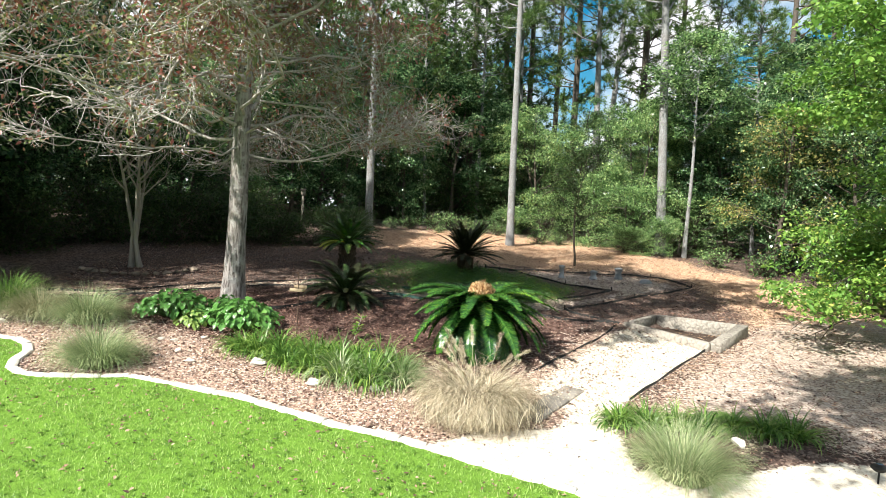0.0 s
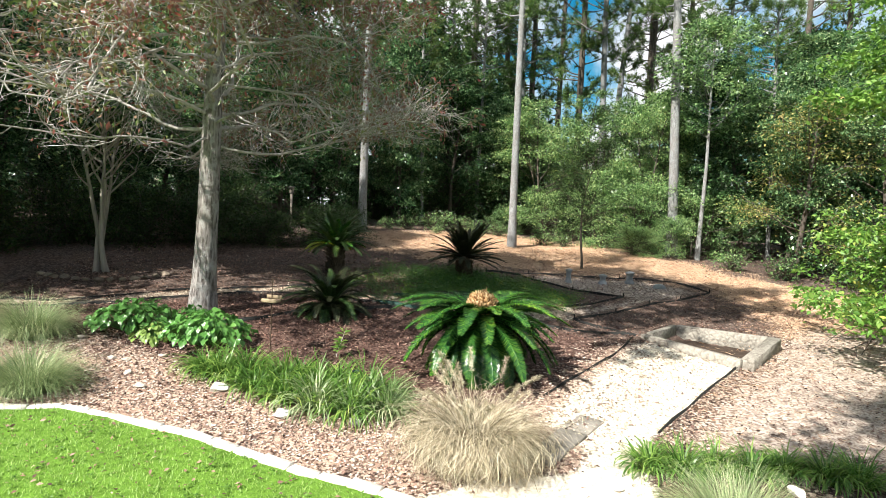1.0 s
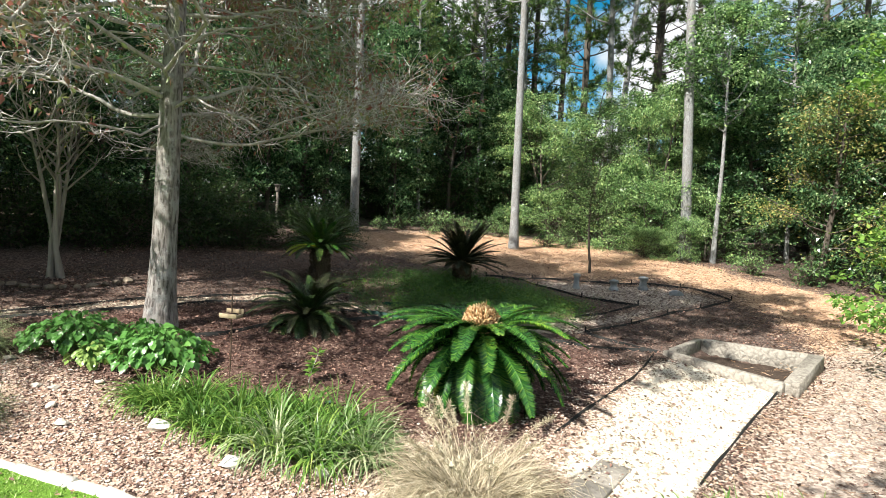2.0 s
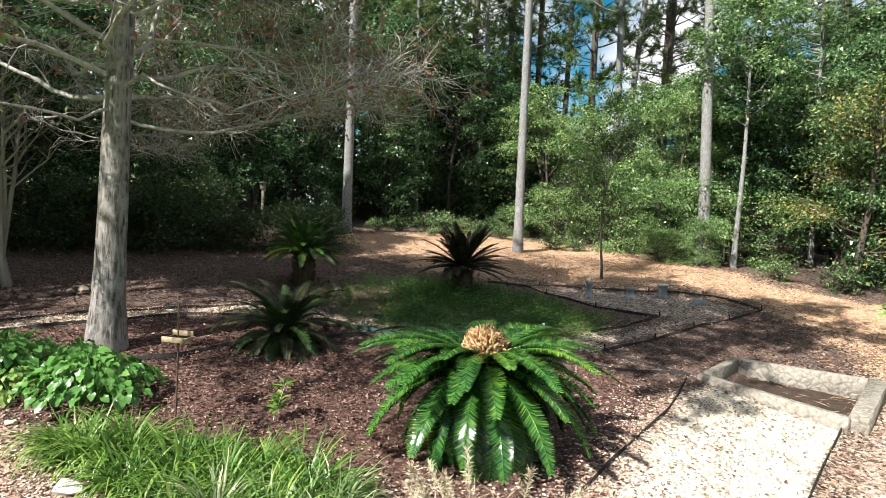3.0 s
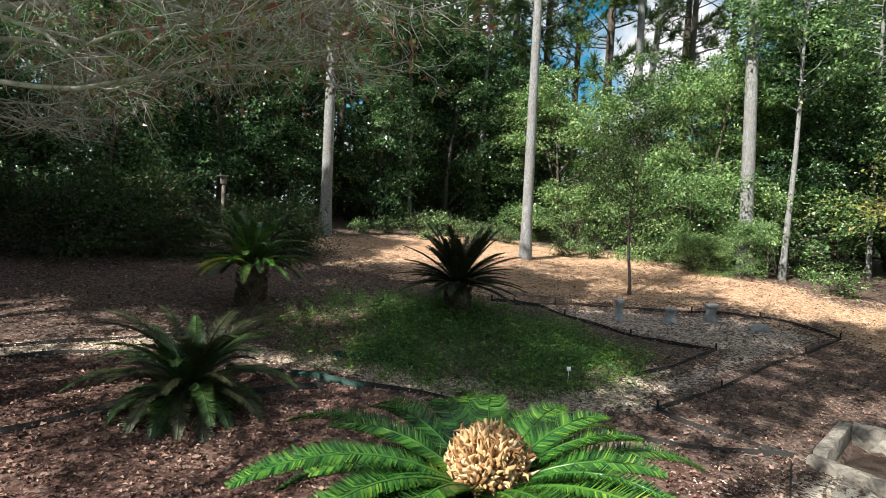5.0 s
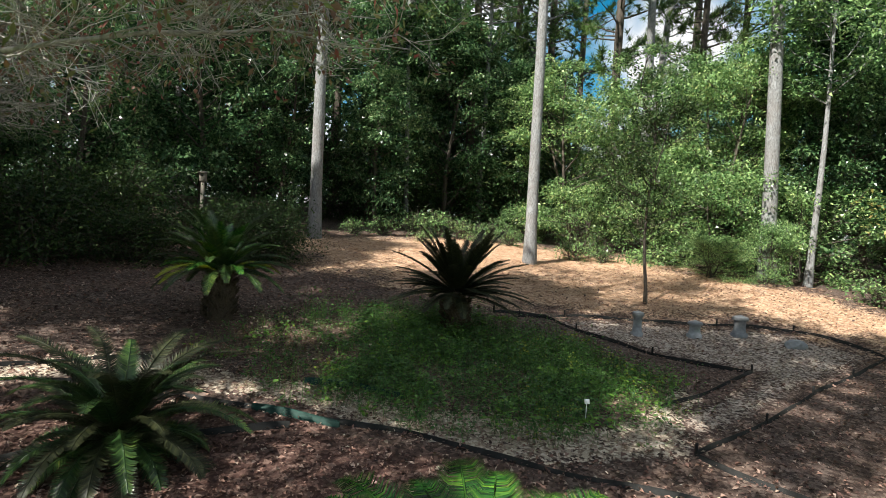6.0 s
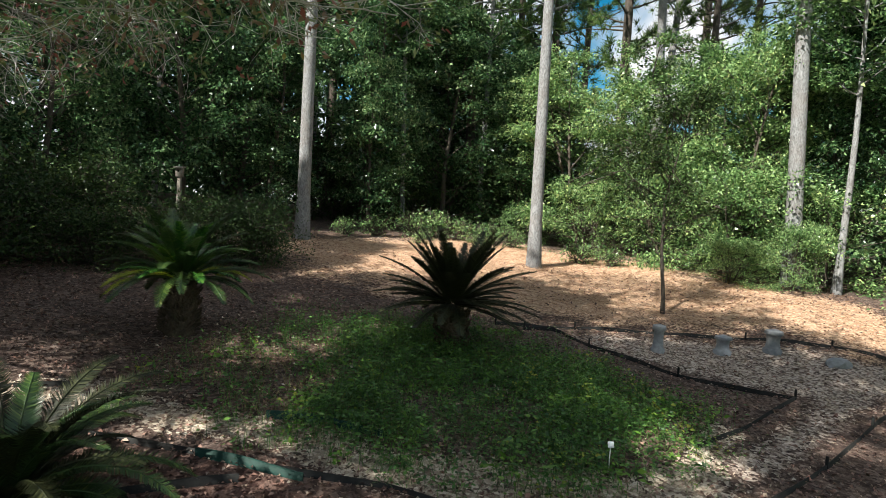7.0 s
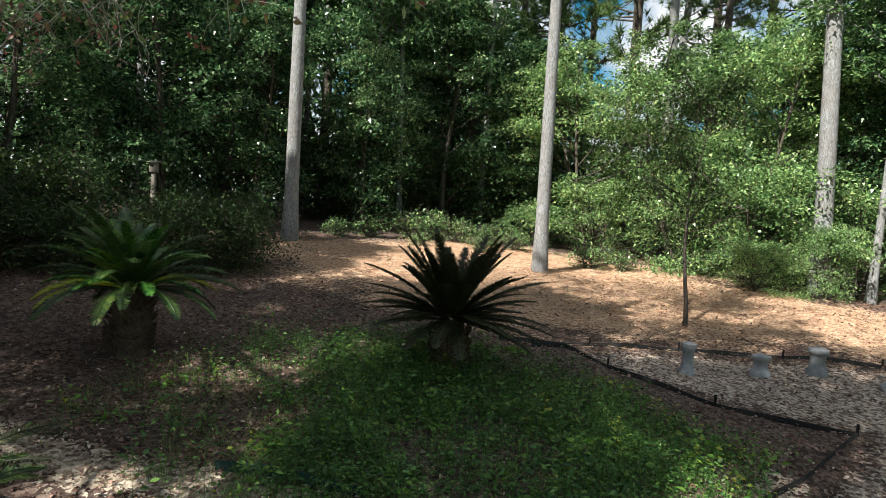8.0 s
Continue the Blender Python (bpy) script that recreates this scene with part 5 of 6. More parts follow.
def edging(points, height, mat, label, stakes=0, thick=0.008):
    """A thin upright garden edging strip along points, with short stakes."""
    ln = smooth_line(points, 0.18)
    s = Shape()
    t = unit(np.gradient(ln, axis=0))
    nrm = np.stack([-t[:, 1], t[:, 0]], 1) * thick
    z = gz(ln[:, 0], ln[:, 1])
    z = z + 0.012 * np.sin(np.arange(len(ln)) * 0.7)
    v = []
    for q, hgt in ((-1, -0.05), (-1, height), (1, height), (1, -0.05)):
        v.append(np.stack([ln[:, 0] + nrm[:, 0] * q, ln[:, 1] + nrm[:, 1] * q, z + hgt], 1))
    v = np.stack(v, 1)
    n = len(ln)
    i = np.arange(n - 1)[:, None]
    f = np.concatenate([np.stack([i * 4 + a, i * 4 + b, (i + 1) * 4 + b, (i + 1) * 4 + a], -1).reshape(-1, 4) for a, b in ((0, 1), (1, 2), (2, 3))])
    s.put(v, f)
    tube(s, np.stack([ln[:, 0], ln[:, 1], z + height], 1), np.full(n, thick * 1.1), 6)
    ob = thing("garden_edging", label, "edging", kind="structure")
    part("strip", s.mesh("strip", [mat]), ob)
    if stakes:
        for k in np.linspace(0, n - 1, stakes).astype(int):
            s = Shape()
            bevel_box(s, (0.03, 0.025, 0.24), (0, 0, 0.0), None, 0.006)
            o = part("stake", s.mesh("stake", [mat]), ob)
            o.matrix_world = pose(ln[k, 0], ln[k, 1], g(*ln[k]) + 0.02, 0, 0, 30 * k)
    return ob


edging([(3.27, 15.55), (4.6, 16.6), (6.2, 18.0), (8.35, 19.7)], 0.045, M_EDGING, "straight black plastic edging strip with short stakes", 5)
edging([(3.27, 15.5), (3.75, 15.0), (4.45, 14.55)], 0.04, M_EDGING, "short black edging strip beside the timber bed")
edging([(1.98, 20.6), (2.5, 20.75), (2.7, 20.35), (2.96, 19.93), (3.41, 19.43), (4.14, 18.83), (5.3, 18.4)], 0.045, M_EDGING, "curved black edging strip round the ground cover", 4)
edging([(5.3, 18.4), (4.6, 17.8), (4.02, 17.3), (3.3, 16.75)], 0.04, M_EDGING, "black edging strip closing the ground cover bed")
edging([(1.5, 20.7), (3.77, 21.06), (5.78, 21.06), (7.45, 20.86), (8.02, 20.4), (8.35, 19.7)], 0.045, M_EDGING, "long black edging strip along the pine straw", 6)
edging([(-2.4, 15.95), (-1.7, 15.8), (-0.4, 15.56), (0.37, 15.48), (1.2, 15.13), (2.5, 14.75), (4.4, 14.5)], 0.045, M_EDGING, "dark edging strip between mulch and leaf litter")
edging([(4.3, 14.35), (3.45, 12.95), (2.6, 11.9), (1.75, 10.75)], 0.04, M_EDGING, "dark edging strip along the gravel path")
edging([(-4.3, 13.47), (-3.77, 13.74), (-3.13, 14.5), (-2.3, 14.95), (-1.0, 15.4)], 0.06, M_EDGING, "dark edging board between the mulch and the leaf litter")
edging([(-1.5, 15.72), (-1.0, 15.62), (-0.5, 15.5)], 0.075, M_GREEN_EDGING, "scrap of faded green plastic edging")
edging([(-1.15, 16.6), (-0.7, 16.55), (0.1, 16.42)], 0.075, M_GREEN_EDGING, "faded green plastic edging at the ground cover")
edging([(-11, 13.6), (-8.3, 14.2), (-6.93, 15.05), (-4.62, 16.46), (-3.2, 16.9)], 0.04, M_EDGING, "dark edging strip along the narrow western path")
edging([(-11, 13.1), (-7.87, 13.85), (-6.3, 14.8), (-4.38, 16.0), (-2.4, 15.95)], 0.04, M_EDGING, "dark edging strip on the near side of the western path")
edging([(5.95, 12.95), (5.0, 11.85), (4.05, 10.72), (3.2, 9.68)], 0.04, M_EDGING, "dark edging strip along the gravel path's outer side")


def timber(parent, a, b, width, height, lift=0.0, mat=None, seed=0):
    """A squared landscape timber lying from a to b."""
    a, b = np.array(a), np.array(b)
    d = b - a
    L = float(np.linalg.norm(d))
    s = Shape()
    bevel_box(s, (L, width, height), (0, 0, height / 2), None, 0.016, 0, np.random.default_rng(seed))
    o = part("timber", s.mesh("timber", [mat or M_TIMBER]), parent)
    za, zb = g(*a), g(*b)
    c = (a + b) / 2
    o.matrix_world = pose(c[0], c[1], (za + zb) / 2 + lift - 0.03, 0, 0, math.degrees(math.atan2(d[1], d[0]))) @ pose(0, 0, 0, 0, -math.degrees(math.atan2(zb - za, L)), 0)
    return o


bed = thing("raised_bed", "rectangular raised bed of weathered pale timbers, nearly empty", "planter")
for i, (ax, ay, at, bx, by, bt, wide, high) in enumerate([
        (4.55, 14.46, 0.62, 5.9, 12.76, 0.54, 0.15, 0.34), (4.72, 14.52, 0.64, 5.66, 15.5, 0.68, 0.15, 0.4),
        (5.7, 15.44, 0.69, 7.2, 14.26, 0.74, 0.15, 0.46), (5.98, 12.72, 0.56, 7.3, 14.16, 0.75, 0.24, 0.36)]):
    a, b = Vector((ax, ay, at)), Vector((bx, by, bt))
    d = b - a
    s = Shape()
    bevel_box(s, (d.length, wide, high), (0, 0, -high / 2), None, 0.014, 0, np.random.default_rng(1 + i))
    o = part("timber", s.mesh("timber", [M_TIMBER]), bed)
    o.matrix_world = pose(*((a + b) / 2), 0, 0, math.degrees(math.atan2(d.y, d.x))) @ pose(0, 0, 0, 0, -math.degrees(math.atan2(d.z, math.hypot(d.x, d.y))), 0)

# sheet of dark soil, its colour deepened to stand for shade between the timbers
s = Shape()
cx, cy = np.meshgrid(np.linspace(0, 1, 14), np.linspace(0, 1, 12))
qa, qb, qc, qd = (np.array(q) for q in BED_POLY)
bx = (1 - cx) * (1 - cy) * qa[0] + cx * (1 - cy) * qb[0] + cx * cy * qc[0] + (1 - cx) * cy * qd[0]
by = (1 - cx) * (1 - cy) * qa[1] + cx * (1 - cy) * qb[1] + cx * cy * qc[1] + (1 - cx) * cy * qd[1]
ii, jj = np.meshgrid(np.arange(11), np.arange(13), indexing="ij")
s.put(np.stack([bx.ravel(), by.ravel(), BED_FLOOR + 0.03 * np.sin(5 * bx.ravel()) * np.sin(7 * by.ravel())], 1),
      np.stack([ii * 14 + jj, ii * 14 + jj + 1, (ii + 1) * 14 + jj + 1, (ii + 1) * 14 + jj], -1).reshape(-1, 4))
part("soil", s.mesh("soil", [M_SHADED_SOIL], True), bed, "bare soil coloured darker for the shade inside the bed")

# the last slab is added in place of a grey shadow strip along the path
for i, (a, b) in enumerate([((1.36, 8.72), (1.66, 9.16)), ((1.67, 9.18), (2.0, 9.6)), ((2.02, 9.63), (2.36, 10.06))]):
    ob = thing("step_slab", "grey weathered slab at the path's edge, the farthest standing for a shadow strip", "slab", group="slabs at the path")
    timber(ob, a, b, 0.4, 0.09, -0.015 - 0.012 * i, M_BOARD, 10 + i).name = "slab"


# ---- small garden things ----
def feeder():
    ob = thing("bird_feeder", "wooden tray bird feeder on a thin rusty rod", "bird feeder", (-2.9, 11.8, g(-2.9, 11.8)))
    s = Shape()
    tube(s, [(0, 0, -0.2), (0.01, 0, 0.7), (0, 0, 1.42)], [0.011, 0.011, 0.009], 8)
    part("rod", s.mesh("rod", [M_METAL], True), ob)
    for name, size, at in (("tray_front", (0.27, 0.018, 0.065), (0, -0.11, 1.0)), ("tray_back", (0.27, 0.018, 0.065), (0, 0.11, 1.04)),
                           ("tray_side", (0.018, 0.2, 0.045), (-0.126, 0, 0.99)), ("tray_side", (0.018, 0.2, 0.045), (0.126, 0, 0.99)), ("tray_floor", (0.23, 0.2, 0.012), (0, 0, 0.975))):
        s = Shape()
        bevel_box(s, size, at, None, 0.003)
        part(name, s.mesh(name, [M_CEDAR]), ob)
    ob.matrix_world = pose(-2.9, 11.8, g(-2.9, 11.8), 0, 0, -8)


def birdhouse():
    x, y = -6.1, 25.3
    ob = thing("birdhouse", "weathered wooden birdhouse on a grey post", "birdhouse", (x, y, g(x, y)))
    s = Shape()
    bevel_box(s, (0.085, 0.085, 1.7), (0, 0, 0.75), None, 0.008)
    part("post", s.mesh("post", [M_BIRD_WOOD]), ob)
    s = Shape()
    bevel_box(s, (0.15, 0.15, 0.22), (0, 0, 1.69), None, 0.006)
    box = part("box", s.mesh("box", [M_BIRD_WOOD]), ob)
    s = Shape()
    tube(s, [(0, -0.074, 1.72), (0, -0.079, 1.72)], [0.02, 0.02], 12)
    part("entrance", s.mesh("entrance", [M_EDGING]), box)
    s = Shape()
    bevel_box(s, (0.22, 0.24, 0.022), (0, -0.02, 1.82), (8, 0, 0), 0.005)
    part("roof", s.mesh("roof", [M_BIRD_WOOD]), ob)


def path_light(x, y, tilt=0):
    ob = thing("path_light", "small black solar path light", "garden light", (x, y, g(x, y)))
    s = Shape()
    tube(s, [(0, 0, -0.05), (0, 0, 0.2)], [0.012, 0.012], 8)
    part("stem", s.mesh("stem", [M_EDGING]), ob)
    s = Shape()
    tube(s, [(0, 0, 0.16), (0, 0, 0.2), (0, 0, 0.23), (0, 0, 0.245)], [0.05, 0.1, 0.095, 0.05], 16)
    head = part("head", s.mesh("head", [M_EDGING], True), ob)
    s = Shape()
    bevel_box(s, (0.07, 0.07, 0.006), (0, 0, 0.262), None, 0.002)
    part("panel", s.mesh("panel", [M_SOLAR]), head)


def spot_light(x, y):
    ob = thing("solar_spotlight", "small grey-blue solar light on a spike among liriope", "garden light", (x, y, g(x, y)))
    s = Shape()
    tube(s, [(0, 0, -0.05), (0, 0, 0.12)], [0.01, 0.01], 6)
    part("spike", s.mesh("spike", [M_EDGING]), ob)
    s = Shape()
    bevel_box(s, (0.11, 0.09, 0.03), (0, 0, 0.15), (-35, 0, 20), 0.006)
    part("panel", s.mesh("panel", [M_SOLAR]), ob)


feeder()
birdhouse()
path_light(5.7, 7.42)
spot_light(-1.26, 10.95)


def pedestal(x, y, h, r0, label):
    """A squat cast-concrete garden ornament: foot, waist and top."""
    s = Shape()
    tube(s, [(0, 0, -0.03), (0, 0, 0.05), (0, 0, 0.07), (0, 0, h * 0.5), (0, 0, h * 0.8), (0, 0, h * 0.86), (0, 0, h)], [r0, r0, r0 * 0.8, r0 * 0.66, r0 * 0.74, r0, r0 * 0.9], 16)
    ob = thing("concrete_pedestal", label, "ornament", (x, y, g(x, y)), "concrete ornaments by the edging")
    part("body", s.mesh("body", [M_CONCRETE], False), ob)


pedestal(4.05, 20.05, 0.42, 0.11, "tall grey concrete pedestal beside the edging")
pedestal(5.2, 20.3, 0.28, 0.14, "squat grey concrete pedestal beside the edging")
pedestal(6.1, 20.45, 0.36, 0.15, "grey concrete pedestal beside the edging")
o = new("flat_stone", rock_mesh(300, M_CONCRETE, (0.24, 0.18, 0.12)))
o.matrix_world = pose(6.9, 19.95, g(6.9, 19.95) + 0.03, 0, 0, 20)
tagged(o, "flat grey stone lying on leaf litter", "stone")


def plant_tag(x, y):
    ob = thing("plant_tag", "small white plant tag in the ground cover", "tag", (x, y, g(x, y)))
    s = Shape()
    bevel_box(s, (0.01, 0.006, 0.3), (0, 0, 0.12), None, 0.001)
    part("stem", s.mesh("stem", [M_WHITE]), ob)
    s = Shape()
    bevel_box(s, (0.06, 0.006, 0.055), (0, -0.007, 0.26), (-20, 0, 8), 0.001)
    part("card", s.mesh("card", [M_WHITE]), ob)


plant_tag(2.22, 16.1)


def seedling(seed, x, y, h, count, size, mat, label):
    r = np.random.default_rng(seed)
    s, w = Shape(), Shape()
    pts = limb(r, (0, 0, -0.02), (0.05, 0, 1), h, 6, 0.08, 0.1)
    tube(w, pts, np.linspace(0.007, 0.003, 7), 5)
    p, d = along(pts, r.uniform(0.25, 1, count))
    way = unit(r.normal(size=(count, 3)) * [1, 1, 0.3] + [0, 0, 0.3])
    leaves(s, p + way * 0.02, way, np.tile([0, 0, 1.0], (count, 1)), size * r.uniform(0.6, 1.2, count), size * 0.5)
    ob = thing("seedling", label, "plant", (x, y, g(x, y)))
    part("stem", w.mesh("stem", [M_TWIG]), ob)
    part("foliage", s.mesh("foliage", [mat]), ob)


seedling(90, -1.75, 11.9, 0.5, 46, 0.13, M_BRIGHT_LEAF, "small bright green seedling in bark mulch")


# ---- loose cover: grass, stones, litter, straw ----
def scatter(r, n, x0, x1, y0, y1, weight):
    x, y = r.uniform(x0, x1, n), r.uniform(y0, y1, n)
    k = r.uniform(size=n) < weight(x, y)
    return x[k], y[k]


def lawn_stuff():
    r = np.random.default_rng(401)
    x, y = scatter(r, 135000, -11, 3.2, 4.6, 11.6, lambda x, y: (side_of_kerb(x, y) < -0.1) & (np.abs(x) < 0.85 * y + 0.5))
    n = len(x)
    base = np.stack([x, y, gz(x, y) + 0.022], 1)
    s = Shape()
    blades(s, base, unit(np.stack([r.normal(0, 0.55, n), r.normal(0, 0.55, n), np.ones(n)], 1)), r.uniform(0.03, 0.075, n), r.uniform(0.005, 0.011, n), r.uniform(0, 1.4, n), 0, 2, 7)
    tagged(new("lawn_grass", s.mesh("lawn_grass", [M_LAWN])), "short bright green lawn grass", "grass", kind="stuff")


def lawn_litter():
    r = np.random.default_rng(406)
    x, y = scatter(r, 4200, -11, 3.2, 5.0, 11.6, lambda x, y: (side_of_kerb(x, y) < -0.15) * np.clip(1.2 + side_of_kerb(x, y) * 0.3, 0.15, 1))
    n = len(x)
    s = Shape()
    size = r.uniform(0.03, 0.08, n)
    leaves(s, np.stack([x, y, gz(x, y) + r.uniform(0.05, 0.085, n)], 1), unit(r.normal(size=(n, 3)) * [1, 1, 0.3]), unit(r.normal(0, 0.4, (n, 3)) + [0, 0, 1]), size, size * 0.5)
    tagged(new("fallen_leaves", s.mesh("fallen_leaves", [M_LITTER])), "brown fallen leaves scattered over the lawn", "leaf litter", kind="stuff")
    x, y = scatter(r, 2400, -11, 3.2, 5.0, 11.6, lambda x, y: (side_of_kerb(x, y) < -0.12) & (np.sin(2.1 * x + y) * np.sin(1.7 * y - x) > -0.2))
    m = 9
    n = len(x) * m
    a = r.uniform(0, 6.3, n)
    p = np.stack([np.repeat(x, m), np.repeat(y, m), gz(np.repeat(x, m), np.repeat(y, m)) + 0.06], 1) + r.normal(0, 0.018, (n, 3)) * [1, 1, 0.4]
    s = Shape()
    size = r.uniform(0.018, 0.04, n)
    leaves(s, p, np.stack([np.cos(a), np.sin(a), r.uniform(-0.1, 0.5, n)], 1), unit(r.normal(0, 0.3, (n, 3)) + [0, 0, 1]), size, size * 0.55)
    tagged(new("lawn_weed", s.mesh("lawn_weed", [M_LIRIOPE])), "small darker weeds in the lawn", "weeds", kind="stuff")


def pebble_stuff():
    r = np.random.default_rng(402)
    w = lambda x, y: inside(x, y, STONE_POLY, 0.9) * (side_of_kerb(x, y) > 0.1) * (inside(x, y, PATH_POLY, 0.2) < 0.5) * (1 - 0.93 * inside(x, y, PALE_POLY, 0.3))
    x, y = scatter(r, 52000, -9.6, 4.2, 7.6, 14.0, w)
    n = len(x)
    o = np.array([[1, 0, 0], [0, 1, 0], [-1, 0, 0], [0, -1, 0], [0, 0, 0.8], [0, 0, -0.6]], float)
    v = o[None] * (1 + r.normal(0, 0.25, (n, 6, 1)))
    a = r.uniform(0, 6.3, n)
    c, q = np.cos(a)[:, None], np.sin(a)[:, None]
    size = r.uniform(0.012, 0.034, (n, 1))
    el = r.uniform(0.55, 1.0, (n, 1))
    vx, vy, vz = v[..., 0] * size, v[..., 1] * size * el, v[..., 2] * size * 0.55
    V = np.stack([vx * c - vy * q + x[:, None], vx * q + vy * c + y[:, None], vz + gz(x, y)[:, None] + 0.008], -1)
    f = np.array([[0, 1, 4], [1, 2, 4], [2, 3, 4], [3, 0, 4], [1, 0, 5], [2, 1, 5], [3, 2, 5], [0, 3, 5]])
    s = Shape()
    s.put(V, (np.arange(n)[:, None, None] * 6 + f[None]).reshape(-1, 3))
    tagged(new("stone_mulch", s.mesh("stone_mulch", [M_STONE])), "pinkish tan stone and bark chips in the bed", "mulch", kind="stuff")


def litter_stuff():
    r = np.random.default_rng(403)

    def w(x, y):
        d = (side_of_kerb(x, y) > 0.12) * (inside(x, y, BED_POLY, 0.05) < 0.5)
        k = 0.55 + 0.45 * inside(x, y, MULCH_POLY, 1.0)
        k = np.where(inside(x, y, PATH_POLY, 0.3) > 0.5, 0.05, k)
        k = np.where(inside(x, y, STRAW_POLY, 1.0) > 0.5, 0.35 - 0.12 * inside(x, y, CHIP_POLY, 1.0), k)
        k = k * (1 - 0.8 * inside(x, y, PALE_POLY, 0.4)) * (1 - 0.6 * inside(x, y, GREY_POLY, 0.3))
        return d * k * np.clip(1.3 - (y - 8) / 22, 0.25, 1) * (np.abs(x) < 0.9 * y)

    def strew(x, y, lo, hi):
        n = len(x)
        way = unit(np.stack([r.normal(size=n), r.normal(size=n), r.normal(0, 0.28, n)], 1))
        nor = unit(np.stack([r.normal(0, 0.5, n), r.normal(0, 0.5, n), np.ones(n)], 1))
        size = r.uniform(lo, hi, n) * r.choice([0.6, 1.0, 1.25], n)
        s = Shape()
        leaves(s, np.stack([x, y, gz(x, y) + r.uniform(0.006, 0.03, n)], 1), way, nor, size, size * r.uniform(0.3, 0.75, n), 0, 0.45, r.choice([0.4, 0.5]))
        return s
    x, y = scatter(r, 200000, -10, 10.5, 7.5, 27, w)
    tagged(new("leaf_litter", strew(x, y, 0.025, 0.062).mesh("leaf_litter", [M_LITTER])), "dead brown leaves strewn on mulch and soil", "leaf litter", kind="stuff")
    pale = lambda x, y: np.maximum(np.maximum(inside(x, y, PALE_POLY, 0.5), 0.55 * inside(x, y, WEST_PATH_POLY, 0.3)), np.maximum(0.3 * inside(x, y, COVER_POLY, 2.0), 0.32 * inside(x, y, GREY_POLY, 0.3))) * (inside(x, y, BED_POLY, 0.05) < 0.5)
    x, y = scatter(r, 80000, -9, 8.4, 8.6, 21.2, pale)
    tagged(new("pale_leaf_litter", strew(x, y, 0.022, 0.055).mesh("pale_leaf_litter", [M_PALE_LITTER])), "pale tan dead leaves strewn along the paths", "leaf litter", kind="stuff")


def straw_stuff():
    r = np.random.default_rng(404)
    x, y = scatter(r, 90000, -4.5, 14, 8.8, 31, lambda x, y: inside(x, y, STRAW_POLY, 1.5) * (inside(x, y, PATH_POLY, 0.2) < 0.5) * (1 - 0.92 * inside(x, y, CHIP_POLY, 1.6)))
    n = len(x)
    a = r.uniform(0, 6.3, n)
    d = np.stack([np.cos(a), np.sin(a), r.normal(0, 0.12, n)], 1)
    p = np.stack([x, y, gz(x, y) + r.uniform(0.006, 0.03, n)], 1)
    s = Shape()
    leaves(s, p, d, unit(r.normal(0, 0.5, (n, 3)) + [0, 0, 1]), r.uniform(0.12, 0.26, n), r.uniform(0.006, 0.012, n), 0, 0.3)
    tagged(new("pine_straw", s.mesh("pine_straw", [M_STRAW])), "orange-tan fallen pine needles", "pine straw", kind="stuff")


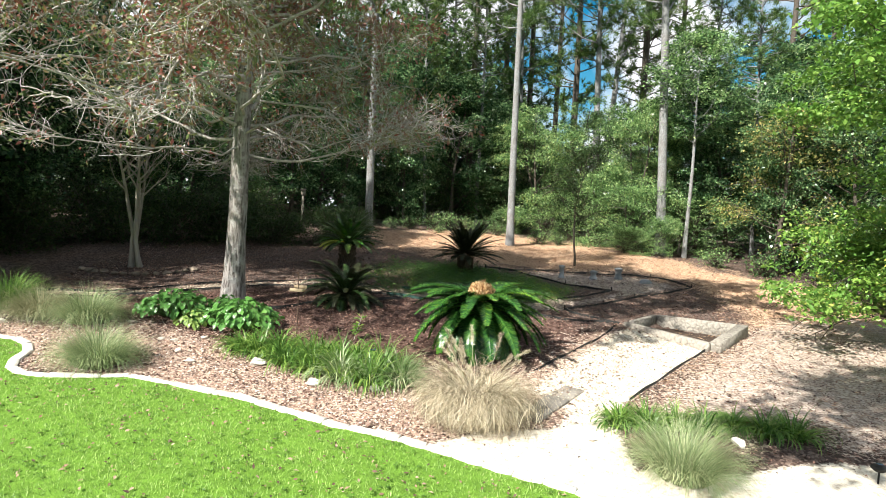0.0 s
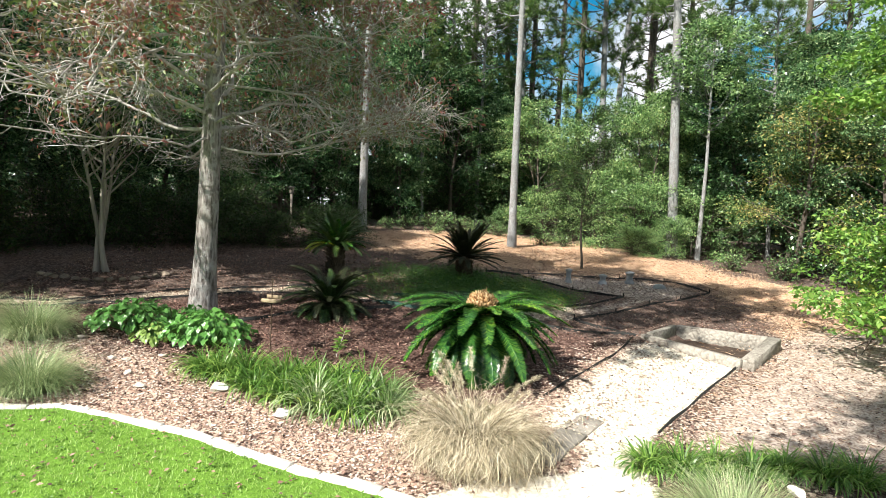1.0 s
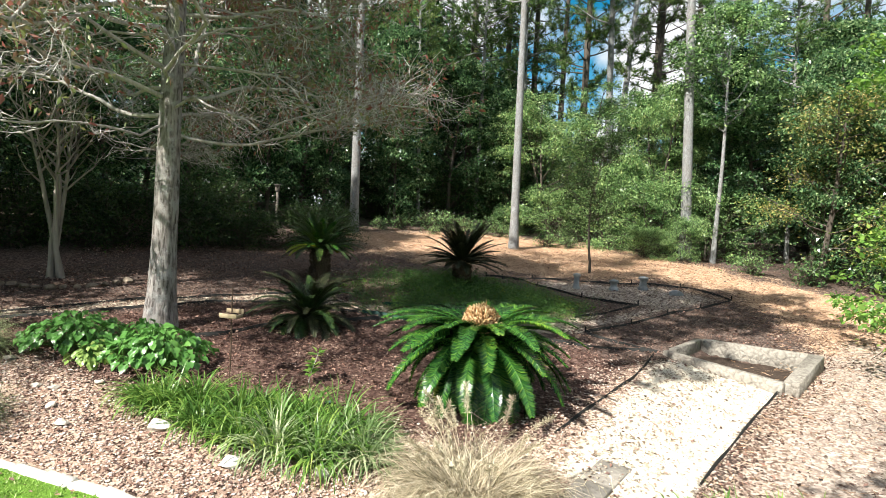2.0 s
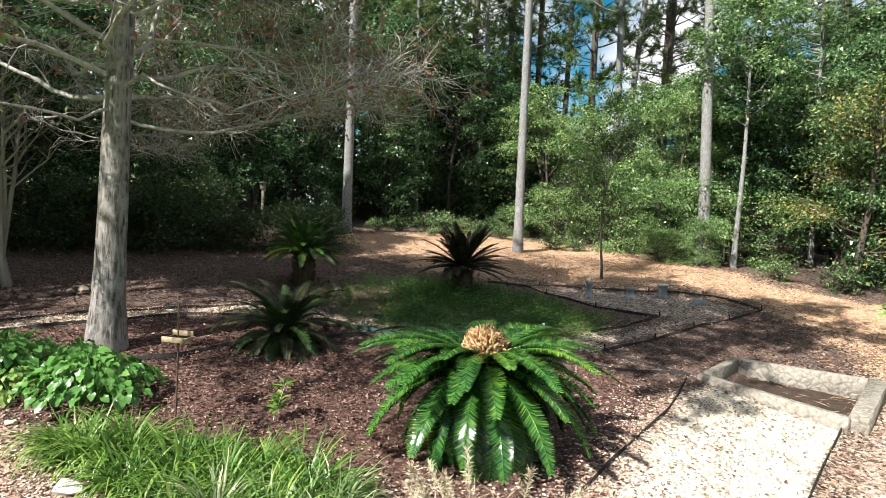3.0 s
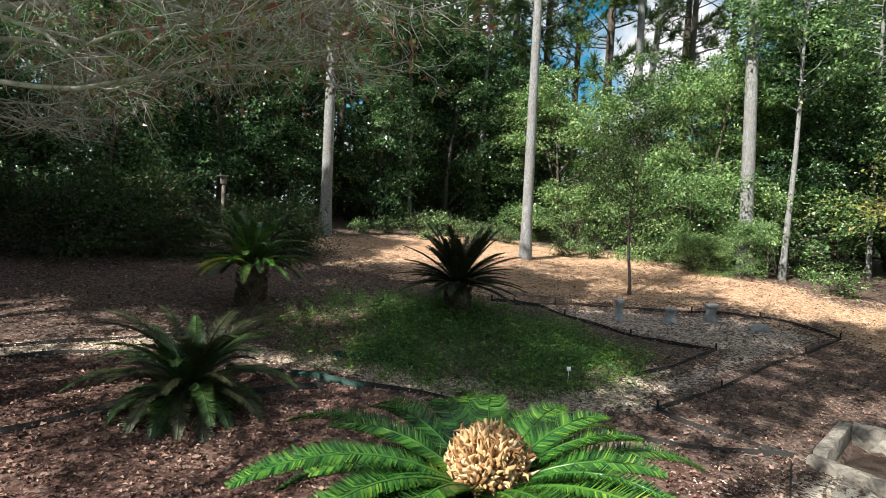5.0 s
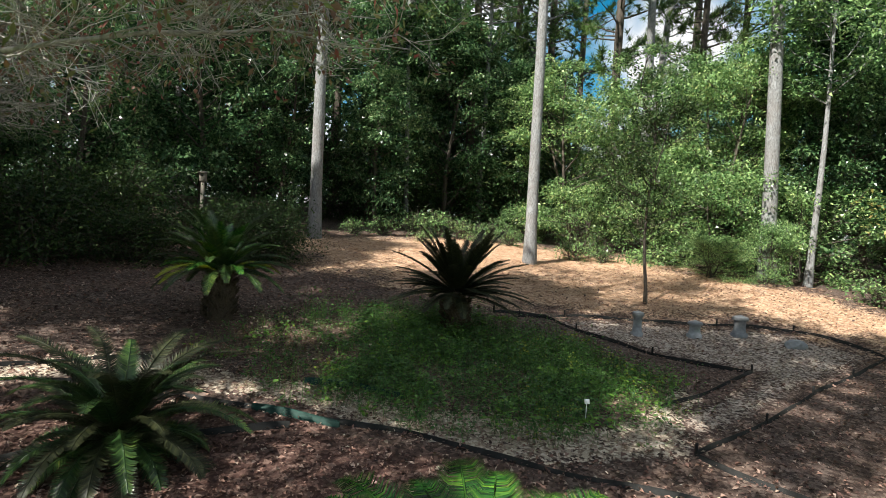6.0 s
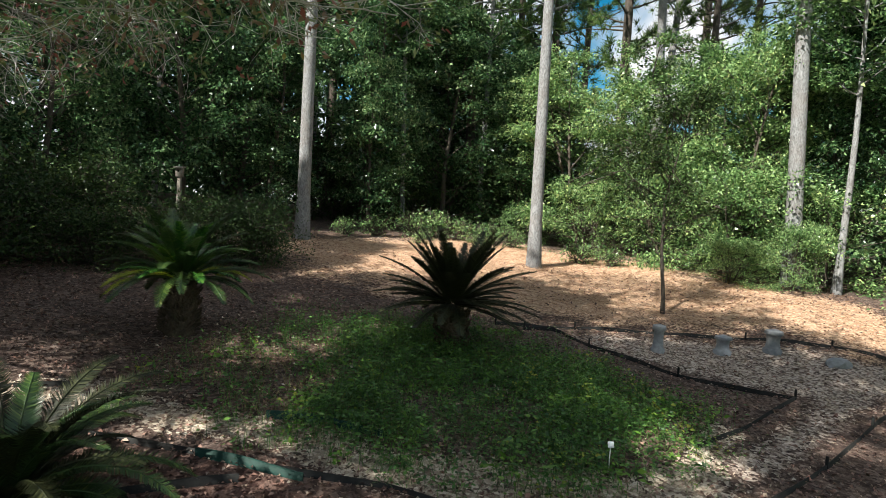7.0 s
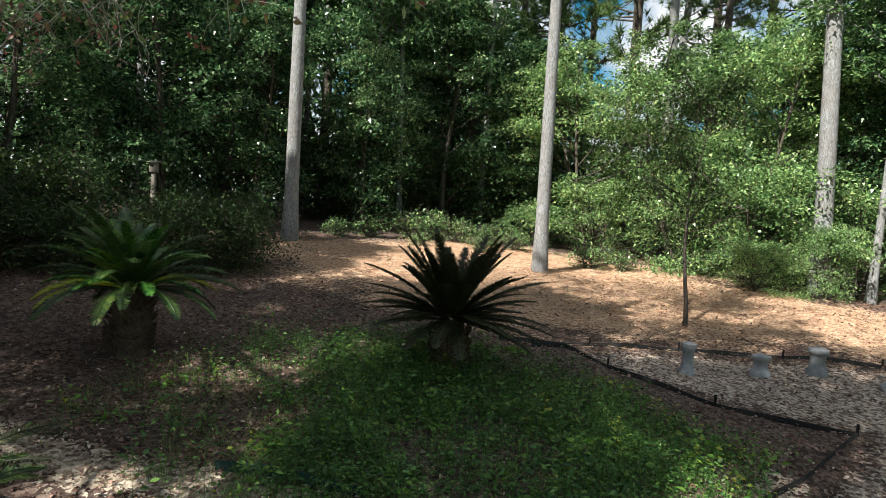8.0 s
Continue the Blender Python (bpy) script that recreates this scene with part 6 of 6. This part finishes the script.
def cover_stuff():
    """Low weeds and creepers: leafy sprigs in drifts, thin to the west with dry stems, lush and flecked with yellow to the east."""
    r = np.random.default_rng(405)

    def drift(x, y):
        return 0.5 + 0.5 * np.sin(1.9 * x + 0.7 * y + 0.6) * np.sin(1.4 * y - 1.1 * x + 1.0) + 0.25 * np.sin(4.3 * x) * np.sin(3.9 * y + 1)
    x, y = scatter(r, 8600, -3.2, 4.3, 15.5, 20.8, lambda x, y: inside(x, y, COVER_POLY, 0.6) * np.where(x < -0.9, 0.28, 1.0) * np.clip(0.35 + drift(x, y), 0.12, 1))
    k = len(x)
    hh = (0.09 + 0.27 * r.uniform(size=k) ** 1.6) * (0.7 + 0.6 * np.clip(drift(x, y), 0, 1.2))
    gold = (r.uniform(size=k) < np.where(x > 1.6, 0.06, 0.012))
    fresh = (r.uniform(size=k) < 0.07) & ~gold
    m = 14
    n = k * m
    X, Y, H = np.repeat(x, m), np.repeat(y, m), np.repeat(hh, m)
    t = r.uniform(0.2, 1, n)
    off = r.normal(0, 0.06, (n, 2)) * (0.4 + t[:, None])
    p = np.stack([X + off[:, 0], Y + off[:, 1], gz(X, Y) + H * t], 1)
    way = unit(np.stack([off[:, 0] * 20 + r.normal(0, 0.7, n), off[:, 1] * 20 + r.normal(0, 0.7, n), r.normal(0.15, 0.4, n)], 1))
    nor = unit(r.normal(0, 0.5, (n, 3)) + [0, 0, 1])
    size = np.repeat(r.uniform(0.5, 1.5, k), m) * r.uniform(0.026, 0.056, n)
    kind = np.repeat(np.where(gold, 2, np.where(fresh, 1, 0)), m)
    s = Shape()
    for q in range(3):
        c = kind == q
        leaves(s, p[c], way[c], nor[c], size[c] * (1.0, 1.5, 0.8)[q], size[c] * (0.5, 0.75, 0.6)[q], q)
    sticks(s, np.stack([x, y, gz(x, y) - 0.02], 1), np.stack([x + r.normal(0, 0.03, k), y + r.normal(0, 0.03, k), gz(x, y) + hh], 1), 0.003, 0.0015)
    q = 9000
    sel = r.integers(0, k, q)
    bx, by = x[sel] + r.normal(0, 0.1, q), y[sel] + r.normal(0, 0.1, q)
    blades(s, np.stack([bx, by, gz(bx, by)], 1), unit(np.stack([r.normal(0, 0.6, q), r.normal(0, 0.6, q), np.ones(q)], 1)), r.uniform(0.12, 0.34, q), 0.005, r.uniform(0.4, 2.2, q), 0, 3, 9)
    tagged(new("ground_cover", s.mesh("ground_cover", [M_COVER, M_FRESH, M_GOLD])), "low leafy green ground cover with yellow flecks", "ground cover", kind="stuff")
    x, y = scatter(r, 5200, -3.0, 1.2, 15.9, 19.6, lambda x, y: inside(x, y, COVER_POLY, 0.8) * np.clip(0.9 - 0.3 * (x + 1.5), 0.1, 1) * (drift(x, y) < 0.75))
    k = len(x)
    s = Shape()
    blades(s, np.stack([x, y, gz(x, y)], 1), unit(np.stack([r.normal(0, 0.7, k), r.normal(0, 0.7, k), np.ones(k)], 1)), r.uniform(0.1, 0.32, k), 0.0045, r.uniform(0.2, 2.0, k), 0, 3, 19)
    tagged(new("dry_weeds", s.mesh("dry_weeds", [M_DRY_WEED])), "thin brownish dry grass stems in the ground cover", "weeds", kind="stuff")


lawn_stuff()
lawn_litter()
pebble_stuff()
litter_stuff()
straw_stuff()
cover_stuff()
